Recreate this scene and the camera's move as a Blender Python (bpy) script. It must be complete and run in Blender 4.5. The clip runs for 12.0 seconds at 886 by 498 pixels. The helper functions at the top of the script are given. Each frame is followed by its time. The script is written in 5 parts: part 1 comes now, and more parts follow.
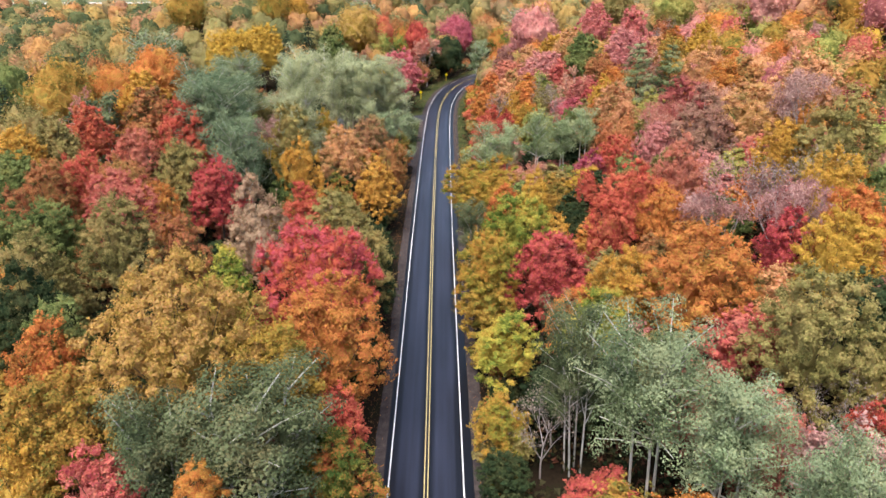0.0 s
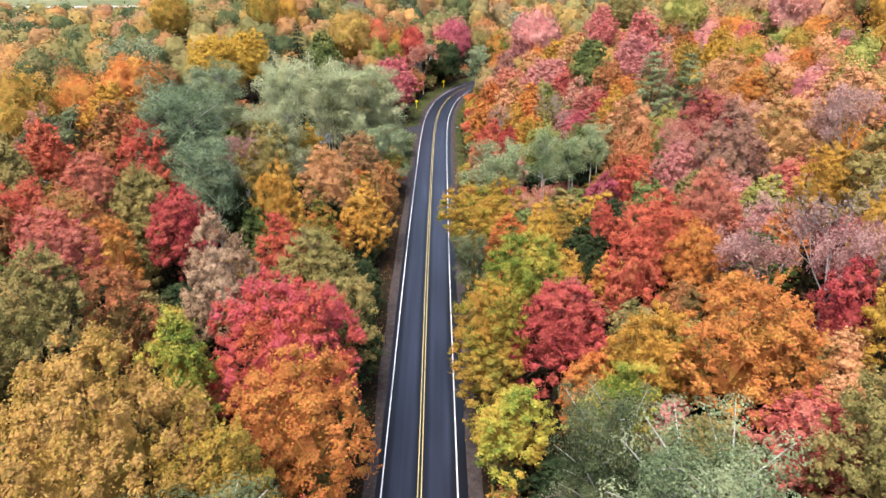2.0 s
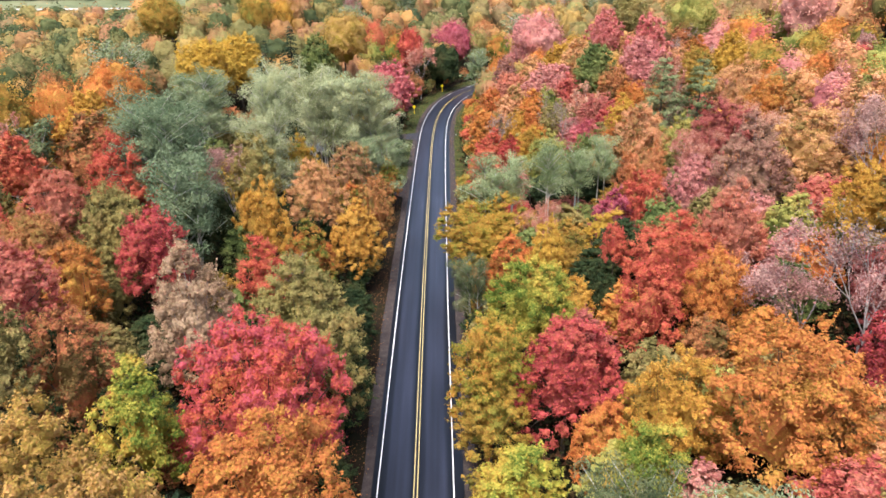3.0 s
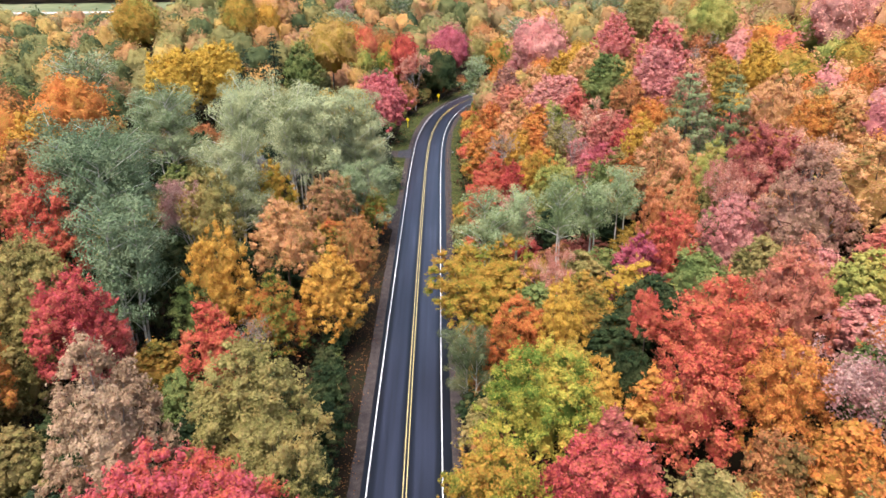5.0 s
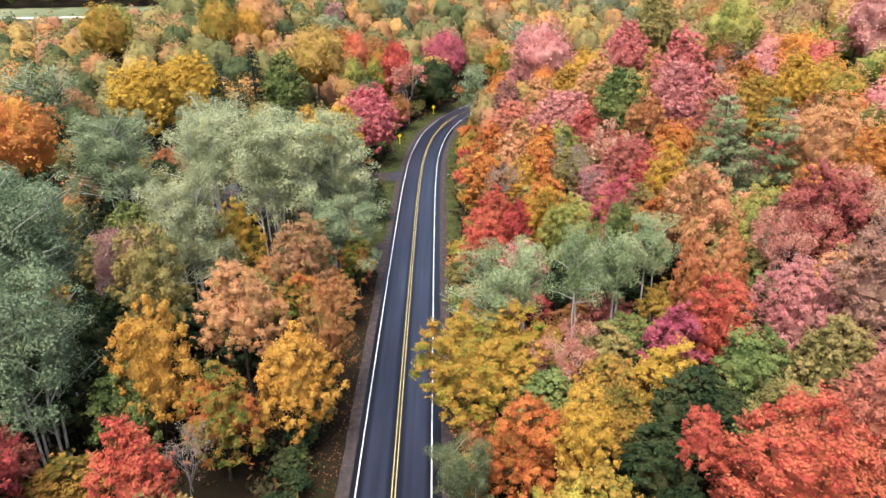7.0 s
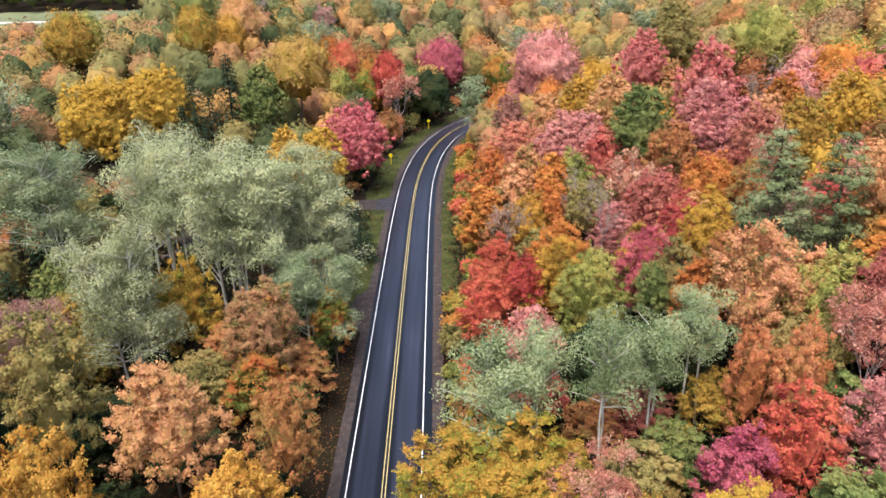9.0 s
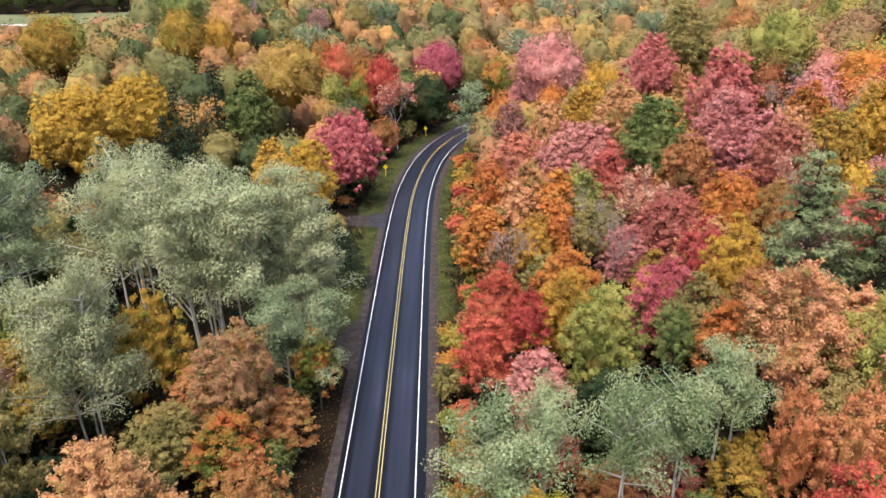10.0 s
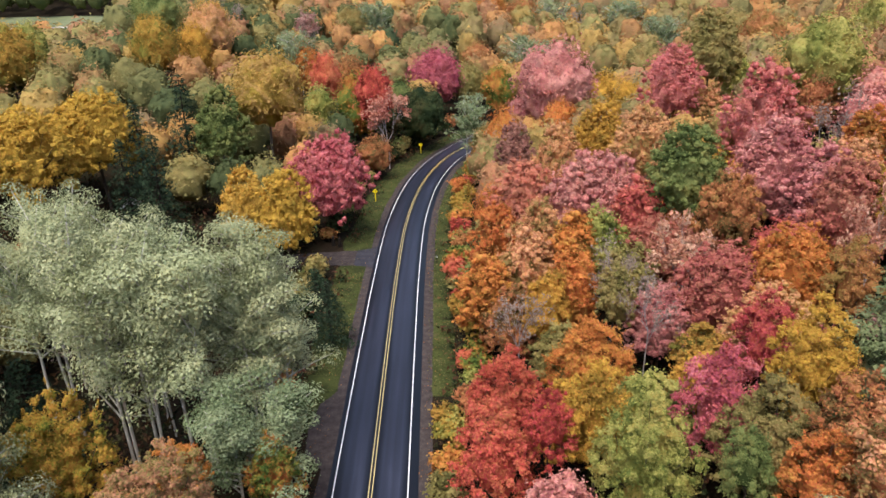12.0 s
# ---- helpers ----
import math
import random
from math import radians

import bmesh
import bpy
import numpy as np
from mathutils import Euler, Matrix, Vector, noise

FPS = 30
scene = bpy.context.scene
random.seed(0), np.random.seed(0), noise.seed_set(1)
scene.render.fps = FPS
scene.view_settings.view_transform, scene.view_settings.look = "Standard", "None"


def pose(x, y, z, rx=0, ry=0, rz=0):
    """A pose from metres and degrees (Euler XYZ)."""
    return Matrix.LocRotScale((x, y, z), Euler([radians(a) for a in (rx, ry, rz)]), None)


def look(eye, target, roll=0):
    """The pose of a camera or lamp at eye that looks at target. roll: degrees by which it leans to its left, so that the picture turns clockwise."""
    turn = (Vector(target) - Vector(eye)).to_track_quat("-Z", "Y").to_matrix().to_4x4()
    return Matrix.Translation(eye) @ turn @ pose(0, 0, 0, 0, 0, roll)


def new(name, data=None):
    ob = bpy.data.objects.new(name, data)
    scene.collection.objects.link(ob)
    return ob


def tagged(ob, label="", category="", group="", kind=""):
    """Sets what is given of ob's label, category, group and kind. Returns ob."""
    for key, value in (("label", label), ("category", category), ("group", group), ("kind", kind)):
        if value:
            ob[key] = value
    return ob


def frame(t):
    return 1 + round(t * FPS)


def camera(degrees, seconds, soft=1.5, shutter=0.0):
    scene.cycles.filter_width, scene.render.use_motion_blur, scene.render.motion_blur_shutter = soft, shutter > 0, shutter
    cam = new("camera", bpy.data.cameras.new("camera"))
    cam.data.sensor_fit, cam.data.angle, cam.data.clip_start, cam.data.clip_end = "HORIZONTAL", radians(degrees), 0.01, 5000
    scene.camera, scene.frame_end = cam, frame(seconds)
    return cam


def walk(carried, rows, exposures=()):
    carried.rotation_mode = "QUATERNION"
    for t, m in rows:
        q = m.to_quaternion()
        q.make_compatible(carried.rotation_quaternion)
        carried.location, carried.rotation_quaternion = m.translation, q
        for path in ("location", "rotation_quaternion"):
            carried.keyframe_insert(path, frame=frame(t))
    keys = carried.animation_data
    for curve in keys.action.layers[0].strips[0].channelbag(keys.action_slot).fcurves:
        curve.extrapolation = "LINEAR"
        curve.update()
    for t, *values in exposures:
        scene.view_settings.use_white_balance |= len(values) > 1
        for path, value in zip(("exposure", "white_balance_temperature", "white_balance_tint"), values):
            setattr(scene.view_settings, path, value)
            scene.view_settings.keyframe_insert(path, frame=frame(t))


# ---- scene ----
cam = camera(64.8, 12.0, soft=1.55, shutter=0.2)
METRES, EYE, TILT, LEAN, TURN = 100.0, 45.0, -23.0, 0.0, 0.0
ROWS = [
    (0, 0, 0, 0, -0, 0, -0, -0.28),
    (0.5, 0.0011, 0.0286, 0.0111, -0.03, 0.04, 0.02, -0.30),
    (1, 0.0023, 0.0596, 0.0233, -0.05, 0.09, 0.04, -0.31),
    (1.5, 0.0035, 0.0928, 0.0362, -0.08, 0.13, 0.06, -0.33),
    (2, 0.0049, 0.1272, 0.05, -0.1, 0.16, 0.09, -0.34),
    (2.5, 0.0067, 0.1627, 0.0646, -0.1, 0.19, 0.13, -0.36),
    (3, 0.0085, 0.1995, 0.0797, -0.11, 0.22, 0.14, -0.40),
    (5, 0.018, 0.3552, 0.1459, -0.17, 0.27, 0.18, -0.54),
    (5.5, 0.0207, 0.3948, 0.1628, -0.19, 0.28, 0.19, -0.58),
    (6, 0.0235, 0.4347, 0.1803, -0.21, 0.3, 0.19, -0.65),
    (6.5, 0.0262, 0.4751, 0.1984, -0.23, 0.29, 0.23, -0.71),
    (7, 0.028, 0.5161, 0.2167, -0.25, 0.3, 0.24, -0.78),
    (9, 0.0375, 0.6795, 0.289, -0.33, 0.33, 0.24, -0.98),
    (9.5, 0.0405, 0.72, 0.3064, -0.35, 0.35, 0.27, -1.03),
    (10, 0.0432, 0.7608, 0.3236, -0.37, 0.37, 0.28, -1.04),
    (10.5, 0.0455, 0.8018, 0.3409, -0.38, 0.37, 0.3, -1.06),
    (11, 0.0466, 0.8426, 0.3577, -0.41, 0.39, 0.3, -1.07),
    (11.5, 0.0477, 0.8832, 0.3741, -0.44, 0.41, 0.31, -1.09),
    (12, 0.0493, 0.9188, 0.3912, -0.52, 0.41, 0.33, -1.10),
]
walk(cam, [(t, pose(0, 0, EYE, TILT, LEAN, TURN) @ pose(METRES * x, METRES * y, METRES * z, 90 + pitch, roll, yaw) @ pose(0, 0, 0, 0, 0, bank)) for t, x, y, z, yaw, pitch, roll, bank in ROWS],
     exposures=[(0.0, 1.34), (3.0, 1.5), (6.0, 1.48), (9.0, 1.32), (12.0, 0.96)])

# ---- world, sun, exposure ----
world = bpy.data.worlds.new("overcast_sky")
scene.world = world
world.use_nodes = True
wn = world.node_tree
sky = wn.nodes.new("ShaderNodeTexSky")
sky.sky_type, sky.sun_disc = "NISHITA", False
SUN_UP, SUN_ROUND = radians(66), radians(202)
sky.sun_elevation, sky.sun_rotation = SUN_UP, SUN_ROUND
sky.air_density, sky.dust_density, sky.ozone_density = 1.0, 4.0, 1.0
wn.nodes["Background"].inputs["Strength"].default_value = 0.118
wn.links.new(sky.outputs[0], wn.nodes["Background"].inputs["Color"])
sun = new("sun", bpy.data.lights.new("sun", "SUN"))
sun.data.energy, sun.data.angle, sun.data.color = 1.75, radians(38), (1.0, 0.97, 0.93)
sun_from = Vector((math.sin(SUN_ROUND) * math.cos(SUN_UP), math.cos(SUN_ROUND) * math.cos(SUN_UP), math.sin(SUN_UP)))
sun.matrix_world = look(sun_from * 200, (0, 0, 0))

# ---- shape of the land and of the road ----
def ramp_up(v, a, b):
    u = min(1.0, max(0.0, (v - a) / (b - a)))
    return u * u * (3 - 2 * u)


def rise(x, y):
    """Height of the ground: level along the road, hillsides to the east and north-west, rising land to the north."""
    e = max(0.0, x - 11 - max(0.0, (y - 225) * 0.5))
    w = max(0.0, -x - 22)
    up = 0.32 * e * e / (e + 8)
    up += min(3.5, 0.07 * w * w / (w + 15)) * ramp_up(-y, -420, -270)
    up += 0.28 * min(45.0, max(0.0, -x - 18)) * ramp_up(y, 215, 290) * ramp_up(-y, -480, -330) * ramp_up(x, -140, -80)
    return min(up, 28.0) + min(32.0, 0.1 * max(0.0, y - 330))


BENDS = [(-1.4, -160), (-1.5, -60), (-1.6, 20), (-1.7, 70), (-1.8, 110), (-1.7, 150), (-1.55, 180), (-1.3, 200), (-0.7, 219),
         (0.7, 235), (2.7, 248), (6.0, 261), (10.4, 272), (19, 287), (33, 303), (52, 318), (80, 333), (120, 345)]


def along(points, step):
    """A smooth line through the points, resampled every step metres."""
    p = [Vector((*q, 0)) for q in points]
    p = [2 * p[0] - p[1], *p, 2 * p[-1] - p[-2]]
    fine = []
    for a, b, c, d in zip(p, p[1:], p[2:], p[3:]):
        for k in range(24):
            u = k / 24
            fine.append(0.5 * (2 * b + (c - a) * u + (2 * a - 5 * b + 4 * c - d) * u * u + (3 * b - 3 * c + d - a) * u ** 3))
    fine.append(p[-2])
    line, left = [fine[0]], step
    for a, b in zip(fine, fine[1:]):
        seg = (b - a).length
        while left <= seg:
            a = a + (b - a) * (left / seg)
            line.append(a.copy())
            seg, left = (b - a).length, step
        left -= seg
    return line


CENTRE = along(BENDS, 1.5)
CENTRE_XY = np.array([(c.x, c.y) for c in CENTRE])


def off_road(x, y):
    return float(np.sqrt(((CENTRE_XY - (x, y)) ** 2).sum(1).min()))


# ---- materials ----
def leaf_tone(c):
    """A leaf colour, a little greyer than it is named."""
    c = lin(*c)[:3]
    y = 0.25 * c[0] + 0.65 * c[1] + 0.1 * c[2]
    return tuple((0.88 * v + 0.12 * y) * k for v, k in zip(c, (0.79, 0.79, 0.8))) + (1.0,)


def lin(r, g, b):
    return tuple((c / 255 / 12.92) if c < 10 else ((c / 255 + 0.055) / 1.055) ** 2.4 for c in (r, g, b)) + (1.0,)


def shader(name, roughness=0.8, specular=0.3):
    m = bpy.data.materials.new(name)
    m.use_nodes = True
    b = m.node_tree.nodes["Principled BSDF"]
    b.inputs["Roughness"].default_value = roughness
    b.inputs["Specular IOR Level"].default_value = specular
    return m, m.node_tree.nodes, m.node_tree.links, b


def node(nodes, kind, **settings):
    n = nodes.new(kind)
    for key, value in settings.items():
        n.inputs[key.replace("_", " ")].default_value = value
    return n


def ramp(nodes, stops):
    r = nodes.new("ShaderNodeValToRGB")
    for k, (at, col) in enumerate(stops):
        e = r.color_ramp.elements[k] if k < 2 else r.color_ramp.elements.new(at)
        e.position, e.color = at, col
    return r


def maths(nodes, links, op, a, b):
    n = nodes.new("ShaderNodeMath")
    n.operation = op
    for k, v in enumerate((a, b)):
        if isinstance(v, (int, float)):
            n.inputs[k].default_value = v
        else:
            links.new(v, n.inputs[k])
    return n.outputs[0]


def surface(name, stops, scale, roughness=0.85, bump=0.3, fine=8.0, specular=0.25, coords="Object", stretch=None):
    """A two-scale mottled surface with relief."""
    m, nodes, links, b = shader(name, roughness, specular)
    tc = nodes.new("ShaderNodeTexCoord")
    src = tc.outputs[coords]
    if stretch:
        mp = nodes.new("ShaderNodeMapping")
        mp.inputs["Scale"].default_value = stretch
        links.new(src, mp.inputs["Vector"])
        src = mp.outputs[0]
    big, small = node(nodes, "ShaderNodeTexNoise", Scale=scale, Detail=4.0), node(nodes, "ShaderNodeTexNoise", Scale=scale * fine, Detail=5.0)
    for n in (big, small):
        links.new(src, n.inputs["Vector"])
    f = maths(nodes, links, "ADD", maths(nodes, links, "MULTIPLY", big.outputs[0], 0.6), maths(nodes, links, "MULTIPLY", small.outputs[0], 0.4))
    r = ramp(nodes, stops)
    links.new(f, r.inputs[0])
    links.new(r.outputs[0], b.inputs["Base Color"])
    bp = node(nodes, "ShaderNodeBump", Strength=bump, Distance=0.05)
    links.new(small.outputs[0], bp.inputs["Height"])
    links.new(bp.outputs[0], b.inputs["Normal"])
    return m


def leafage(name, colours, patch=0.32, spread=0.3, tint=False, grain=8.0, calm=1.0):
    """Leaves: colour patches through the crown, each leaf spray and each tree a little different, some light through the blade."""
    m, nodes, links, b = shader(name, 0.8, 0.08)
    geo = nodes.new("ShaderNodeNewGeometry")
    info = nodes.new("ShaderNodeObjectInfo")
    tc = nodes.new("ShaderNodeTexCoord")
    n = node(nodes, "ShaderNodeTexNoise", Scale=patch, Detail=2.0)
    n.noise_dimensions = "4D"
    links.new(tc.outputs["Object"], n.inputs["Vector"])
    links.new(maths(nodes, links, "MULTIPLY", info.outputs["Random"], 40.0), n.inputs["W"])
    f = maths(nodes, links, "MULTIPLY", maths(nodes, links, "SUBTRACT", n.outputs[0], 0.5), 2.2)
    if tint:
        at = nodes.new("ShaderNodeAttribute")
        at.attribute_name = "tint"
        f = maths(nodes, links, "ADD", maths(nodes, links, "MULTIPLY", f, 0.08), at.outputs["Fac"])
        isle = maths(nodes, links, "MULTIPLY", maths(nodes, links, "SUBTRACT", geo.outputs["Random Per Island"], 0.5), 0.05)
    else:
        f = maths(nodes, links, "ADD", f, 0.5)
        f = maths(nodes, links, "ADD", f, maths(nodes, links, "MULTIPLY", maths(nodes, links, "SUBTRACT", info.outputs["Random"], 0.5), 0.25))
        isle = maths(nodes, links, "MULTIPLY", maths(nodes, links, "SUBTRACT", geo.outputs["Random Per Island"], 0.5), spread * 1.6)
    f = maths(nodes, links, "ADD", f, isle)
    k = len(colours) - 1
    r = ramp(nodes, [(0.12 + 0.76 * i / k if not tint else i / k, leaf_tone(c)) for i, c in enumerate(colours)])
    if tint:
        r.color_ramp.interpolation = "LINEAR"
    links.new(f, r.inputs[0])
    hsv = nodes.new("ShaderNodeHueSaturation")
    links.new(r.outputs[0], hsv.inputs["Color"])
    wild = nodes.new("ShaderNodeTexWhiteNoise")
    wild.noise_dimensions = "1D"
    links.new(geo.outputs["Random Per Island"], wild.inputs["W"])
    links.new(maths(nodes, links, "ADD", maths(nodes, links, "MULTIPLY", wild.outputs[0], 0.36 * calm), 1 - 0.18 * calm), hsv.inputs["Value"])
    links.new(maths(nodes, links, "ADD", maths(nodes, links, "MULTIPLY", info.outputs["Random"], 0.016), 0.494), hsv.inputs["Hue"])
    cells = node(nodes, "ShaderNodeTexVoronoi", Scale=grain)
    links.new(tc.outputs["Object"], cells.inputs["Vector"])
    fleck = nodes.new("ShaderNodeSeparateColor")
    links.new(cells.outputs["Color"], fleck.inputs[0])
    dab = nodes.new("ShaderNodeHueSaturation")
    links.new(hsv.outputs[0], dab.inputs["Color"])
    links.new(maths(nodes, links, "ADD", maths(nodes, links, "MULTIPLY", fleck.outputs[0], 0.6 * calm), 1 - 0.3 * calm), dab.inputs["Value"])
    links.new(maths(nodes, links, "ADD", maths(nodes, links, "MULTIPLY", fleck.outputs[1], 0.036), 0.484), dab.inputs["Hue"])
    hsv = dab
    bp = node(nodes, "ShaderNodeBump", Strength=0.5, Distance=0.06)
    links.new(cells.outputs["Distance"], bp.inputs["Height"])
    links.new(bp.outputs[0], b.inputs["Normal"])
    links.new(hsv.outputs[0], b.inputs["Base Color"])
    tr = nodes.new("ShaderNodeBsdfTranslucent")
    links.new(hsv.outputs[0], tr.inputs["Color"])
    mix = nodes.new("ShaderNodeMixShader")
    mix.inputs[0].default_value = 0.2
    links.new(b.outputs[0], mix.inputs[1])
    links.new(tr.outputs[0], mix.inputs[2])
    links.new(mix.outputs[0], nodes["Material Output"].inputs["Surface"])
    return m


# brown litter, its colour darkened all over for the shade under the trees
SHADED_LITTER = surface("shaded_leaf_litter", [(0.3, lin(24, 19, 14)), (0.48, lin(40, 31, 22)), (0.58, lin(35, 34, 21)), (0.72, lin(59, 44, 29))], 0.25, 0.95, 0.6, 9.0, 0.1)
GRASS = surface("verge_grass", [(0.3, lin(38, 38, 24)), (0.45, lin(52, 58, 30)), (0.58, lin(68, 74, 38)), (0.72, lin(92, 80, 54))], 0.35, 0.95, 0.6, 12.0, 0.1)
GRAVEL = surface("shoulder_gravel", [(0.3, lin(49, 43, 44)), (0.5, lin(67, 60, 59)), (0.7, lin(87, 78, 76))], 1.2, 0.95, 0.5, 8.0, 0.1)
MEADOW = surface("meadow", [(0.3, lin(96, 104, 76)), (0.5, lin(116, 122, 92)), (0.7, lin(132, 130, 102))], 0.02, 0.95, 0.2, 9.0, 0.1)
PALE_SAND = surface("pale_sand", [(0.3, lin(170, 166, 158)), (0.7, lin(205, 200, 192))], 0.05, 0.9, 0.1, 6.0, 0.1)
APRON = surface("old_asphalt", [(0.3, lin(38, 39, 46)), (0.5, lin(52, 52, 60)), (0.7, lin(70, 68, 76))], 0.8, 0.9, 0.3, 10.0, 0.2)
BARK = surface("grey_brown_bark", [(0.3, lin(52, 44, 38)), (0.5, lin(84, 74, 66)), (0.7, lin(116, 106, 98))], 1.5, 0.95, 0.8, 6.0, 0.1, stretch=(1, 1, 0.25))
PALE_BARK = surface("pale_aspen_bark", [(0.3, lin(120, 114, 104)), (0.45, lin(186, 182, 172)), (0.7, lin(216, 212, 204))], 1.2, 0.85, 0.3, 6.0, 0.2, stretch=(1, 1, 0.5))
DARK_BARK = surface("dark_bark", [(0.3, lin(24, 21, 19)), (0.7, lin(54, 47, 42))], 2.0, 0.95, 0.8, 6.0, 0.1)
DEAD_WOOD = surface("grey_twigs", [(0.3, lin(120, 112, 110)), (0.5, lin(160, 150, 148)), (0.7, lin(190, 182, 180))], 1.5, 0.9, 0.4, 6.0, 0.1)
WHITE_LINE = surface("white_line_paint", [(0.3, lin(205, 205, 208)), (0.5, lin(232, 232, 234)), (0.7, lin(242, 242, 242))], 2.0, 0.6, 0.1, 8.0)
YELLOW_LINE = surface("yellow_line_paint", [(0.3, lin(176, 156, 102)), (0.5, lin(200, 180, 124)), (0.7, lin(212, 196, 150))], 2.0, 0.6, 0.1, 8.0)
SIGN_YELLOW = surface("sign_yellow", [(0.3, lin(232, 205, 20)), (0.7, lin(245, 222, 40))], 3.0, 0.4, 0.02)
SIGN_BLACK = surface("sign_black", [(0.3, lin(20, 20, 20)), (0.7, lin(36, 36, 36))], 3.0, 0.5, 0.02)
STEEL = surface("galvanised_steel", [(0.3, lin(120, 122, 124)), (0.7, lin(160, 162, 164))], 3.0, 0.5, 0.1)
SIDING = surface("dark_blue_green_siding", [(0.3, lin(34, 48, 52)), (0.5, lin(44, 60, 64)), (0.7, lin(56, 72, 74))], 0.8, 0.7, 0.2, 10.0)
TRIM = surface("white_trim", [(0.3, lin(205, 206, 206)), (0.7, lin(232, 232, 230))], 1.0, 0.6, 0.1)
SHINGLE = surface("roof_shingle", [(0.3, lin(58, 60, 62)), (0.5, lin(80, 82, 84)), (0.7, lin(104, 104, 104))], 1.0, 0.9, 0.5, 12.0)


def asphalt():
    """Dark fresh asphalt: paler wheel tracks along the lanes, long streaks, fine aggregate."""
    m, nodes, links, b = shader("road_asphalt", 0.38, 0.5)
    uv = nodes.new("ShaderNodeUVMap")
    sep = nodes.new("ShaderNodeSeparateXYZ")
    links.new(uv.outputs[0], sep.inputs[0])
    across, ahead = sep.outputs[0], sep.outputs[1]
    mp = nodes.new("ShaderNodeMapping")
    mp.inputs["Scale"].default_value = (1.1, 0.04, 1)
    links.new(uv.outputs[0], mp.inputs["Vector"])
    streak = node(nodes, "ShaderNodeTexNoise", Scale=1.0, Detail=4.0)
    links.new(mp.outputs[0], streak.inputs["Vector"])
    mp2 = nodes.new("ShaderNodeMapping")
    mp2.inputs["Scale"].default_value = (0.25, 0.05, 1)
    links.new(uv.outputs[0], mp2.inputs["Vector"])
    blot = node(nodes, "ShaderNodeTexNoise", Scale=1.0, Detail=3.0)
    links.new(mp2.outputs[0], blot.inputs["Vector"])
    grain = node(nodes, "ShaderNodeTexNoise", Scale=18.0, Detail=4.0)
    links.new(uv.outputs[0], grain.inputs["Vector"])
    # two wheel tracks in each lane, 0.9 m either side of the lane's middle
    lane = maths(nodes, links, "SUBTRACT", maths(nodes, links, "ABSOLUTE", across, 0.0), 1.77)
    track = maths(nodes, links, "ABSOLUTE", maths(nodes, links, "SUBTRACT", maths(nodes, links, "ABSOLUTE", lane, 0), 0.85), 0)
    worn = maths(nodes, links, "MAXIMUM", maths(nodes, links, "SUBTRACT", 1.0, maths(nodes, links, "MULTIPLY", track, 1.7)), 0.0)
    # the middle of each lane is swept paler than its edges
    swept = maths(nodes, links, "MAXIMUM", maths(nodes, links, "SUBTRACT", 1.0, maths(nodes, links, "MULTIPLY", maths(nodes, links, "ABSOLUTE", lane, 0), 0.62)), 0.0)
    f = maths(nodes, links, "ADD", maths(nodes, links, "MULTIPLY", worn, 0.13), maths(nodes, links, "MULTIPLY", swept, 0.26))
    f = maths(nodes, links, "ADD", f, maths(nodes, links, "MULTIPLY", streak.outputs[0], 0.3))
    f = maths(nodes, links, "ADD", f, maths(nodes, links, "MULTIPLY", blot.outputs[0], 0.3))
    f = maths(nodes, links, "ADD", f, maths(nodes, links, "MULTIPLY", grain.outputs[0], 0.16))
    r = ramp(nodes, [(0.32, lin(5, 6, 10)), (0.5, lin(13, 14, 22)), (0.68, lin(42, 45, 60)), (0.88, lin(90, 94, 114))])
    links.new(f, r.inputs[0])
    links.new(r.outputs[0], b.inputs["Base Color"])
    bp = node(nodes, "ShaderNodeBump", Strength=0.25, Distance=0.01)
    links.new(grain.outputs[0], bp.inputs["Height"])
    links.new(bp.outputs[0], b.inputs["Normal"])
    return m


ASPHALT = asphalt()


# ---- builders ----
def mesh_of(name, verts, faces, material=None, smooth=False):
    me = bpy.data.meshes.new(name)
    verts, faces = np.asarray(verts, dtype=np.float32), np.asarray(faces, dtype=np.int32)
    me.vertices.add(len(verts))
    me.vertices.foreach_set("co", verts.ravel())
    n, k = faces.shape
    me.loops.add(n * k)
    me.loops.foreach_set("vertex_index", faces.ravel())
    me.polygons.add(n)
    me.polygons.foreach_set("loop_start", np.arange(0, n * k, k, dtype=np.int32))
    me.polygons.foreach_set("loop_total", np.full(n, k, dtype=np.int32))
    me.polygons.foreach_set("use_smooth", np.full(n, smooth))
    me.update(calc_edges=True)
    me.validate()
    if material:
        me.materials.append(material)
    return me


def part(name, me, parent=None, label="", material=None):
    """One mesh object, under a thing or a part."""
    ob = new(name, me)
    ob.parent = parent
    if material:
        me.materials.append(material)
    return tagged(ob, label) if label else ob


def boxes_mesh(name, boxes, material, bevel=0.0):
    """One mesh of bevelled boxes, each (x0, y0, z0, x1, y1, z1)."""
    bm = bmesh.new()
    for x0, y0, z0, x1, y1, z1 in boxes:
        m = Matrix.Translation(((x0 + x1) / 2, (y0 + y1) / 2, (z0 + z1) / 2)) @ Matrix.Diagonal((x1 - x0, y1 - y0, z1 - z0, 1))
        bmesh.ops.create_cube(bm, size=1.0, matrix=m)
    if bevel:
        bmesh.ops.bevel(bm, geom=bm.edges[:], offset=bevel, segments=2, affect="EDGES")
    me = bpy.data.meshes.new(name)
    bm.to_mesh(me)
    bm.free()
    me.materials.append(material)
    return me


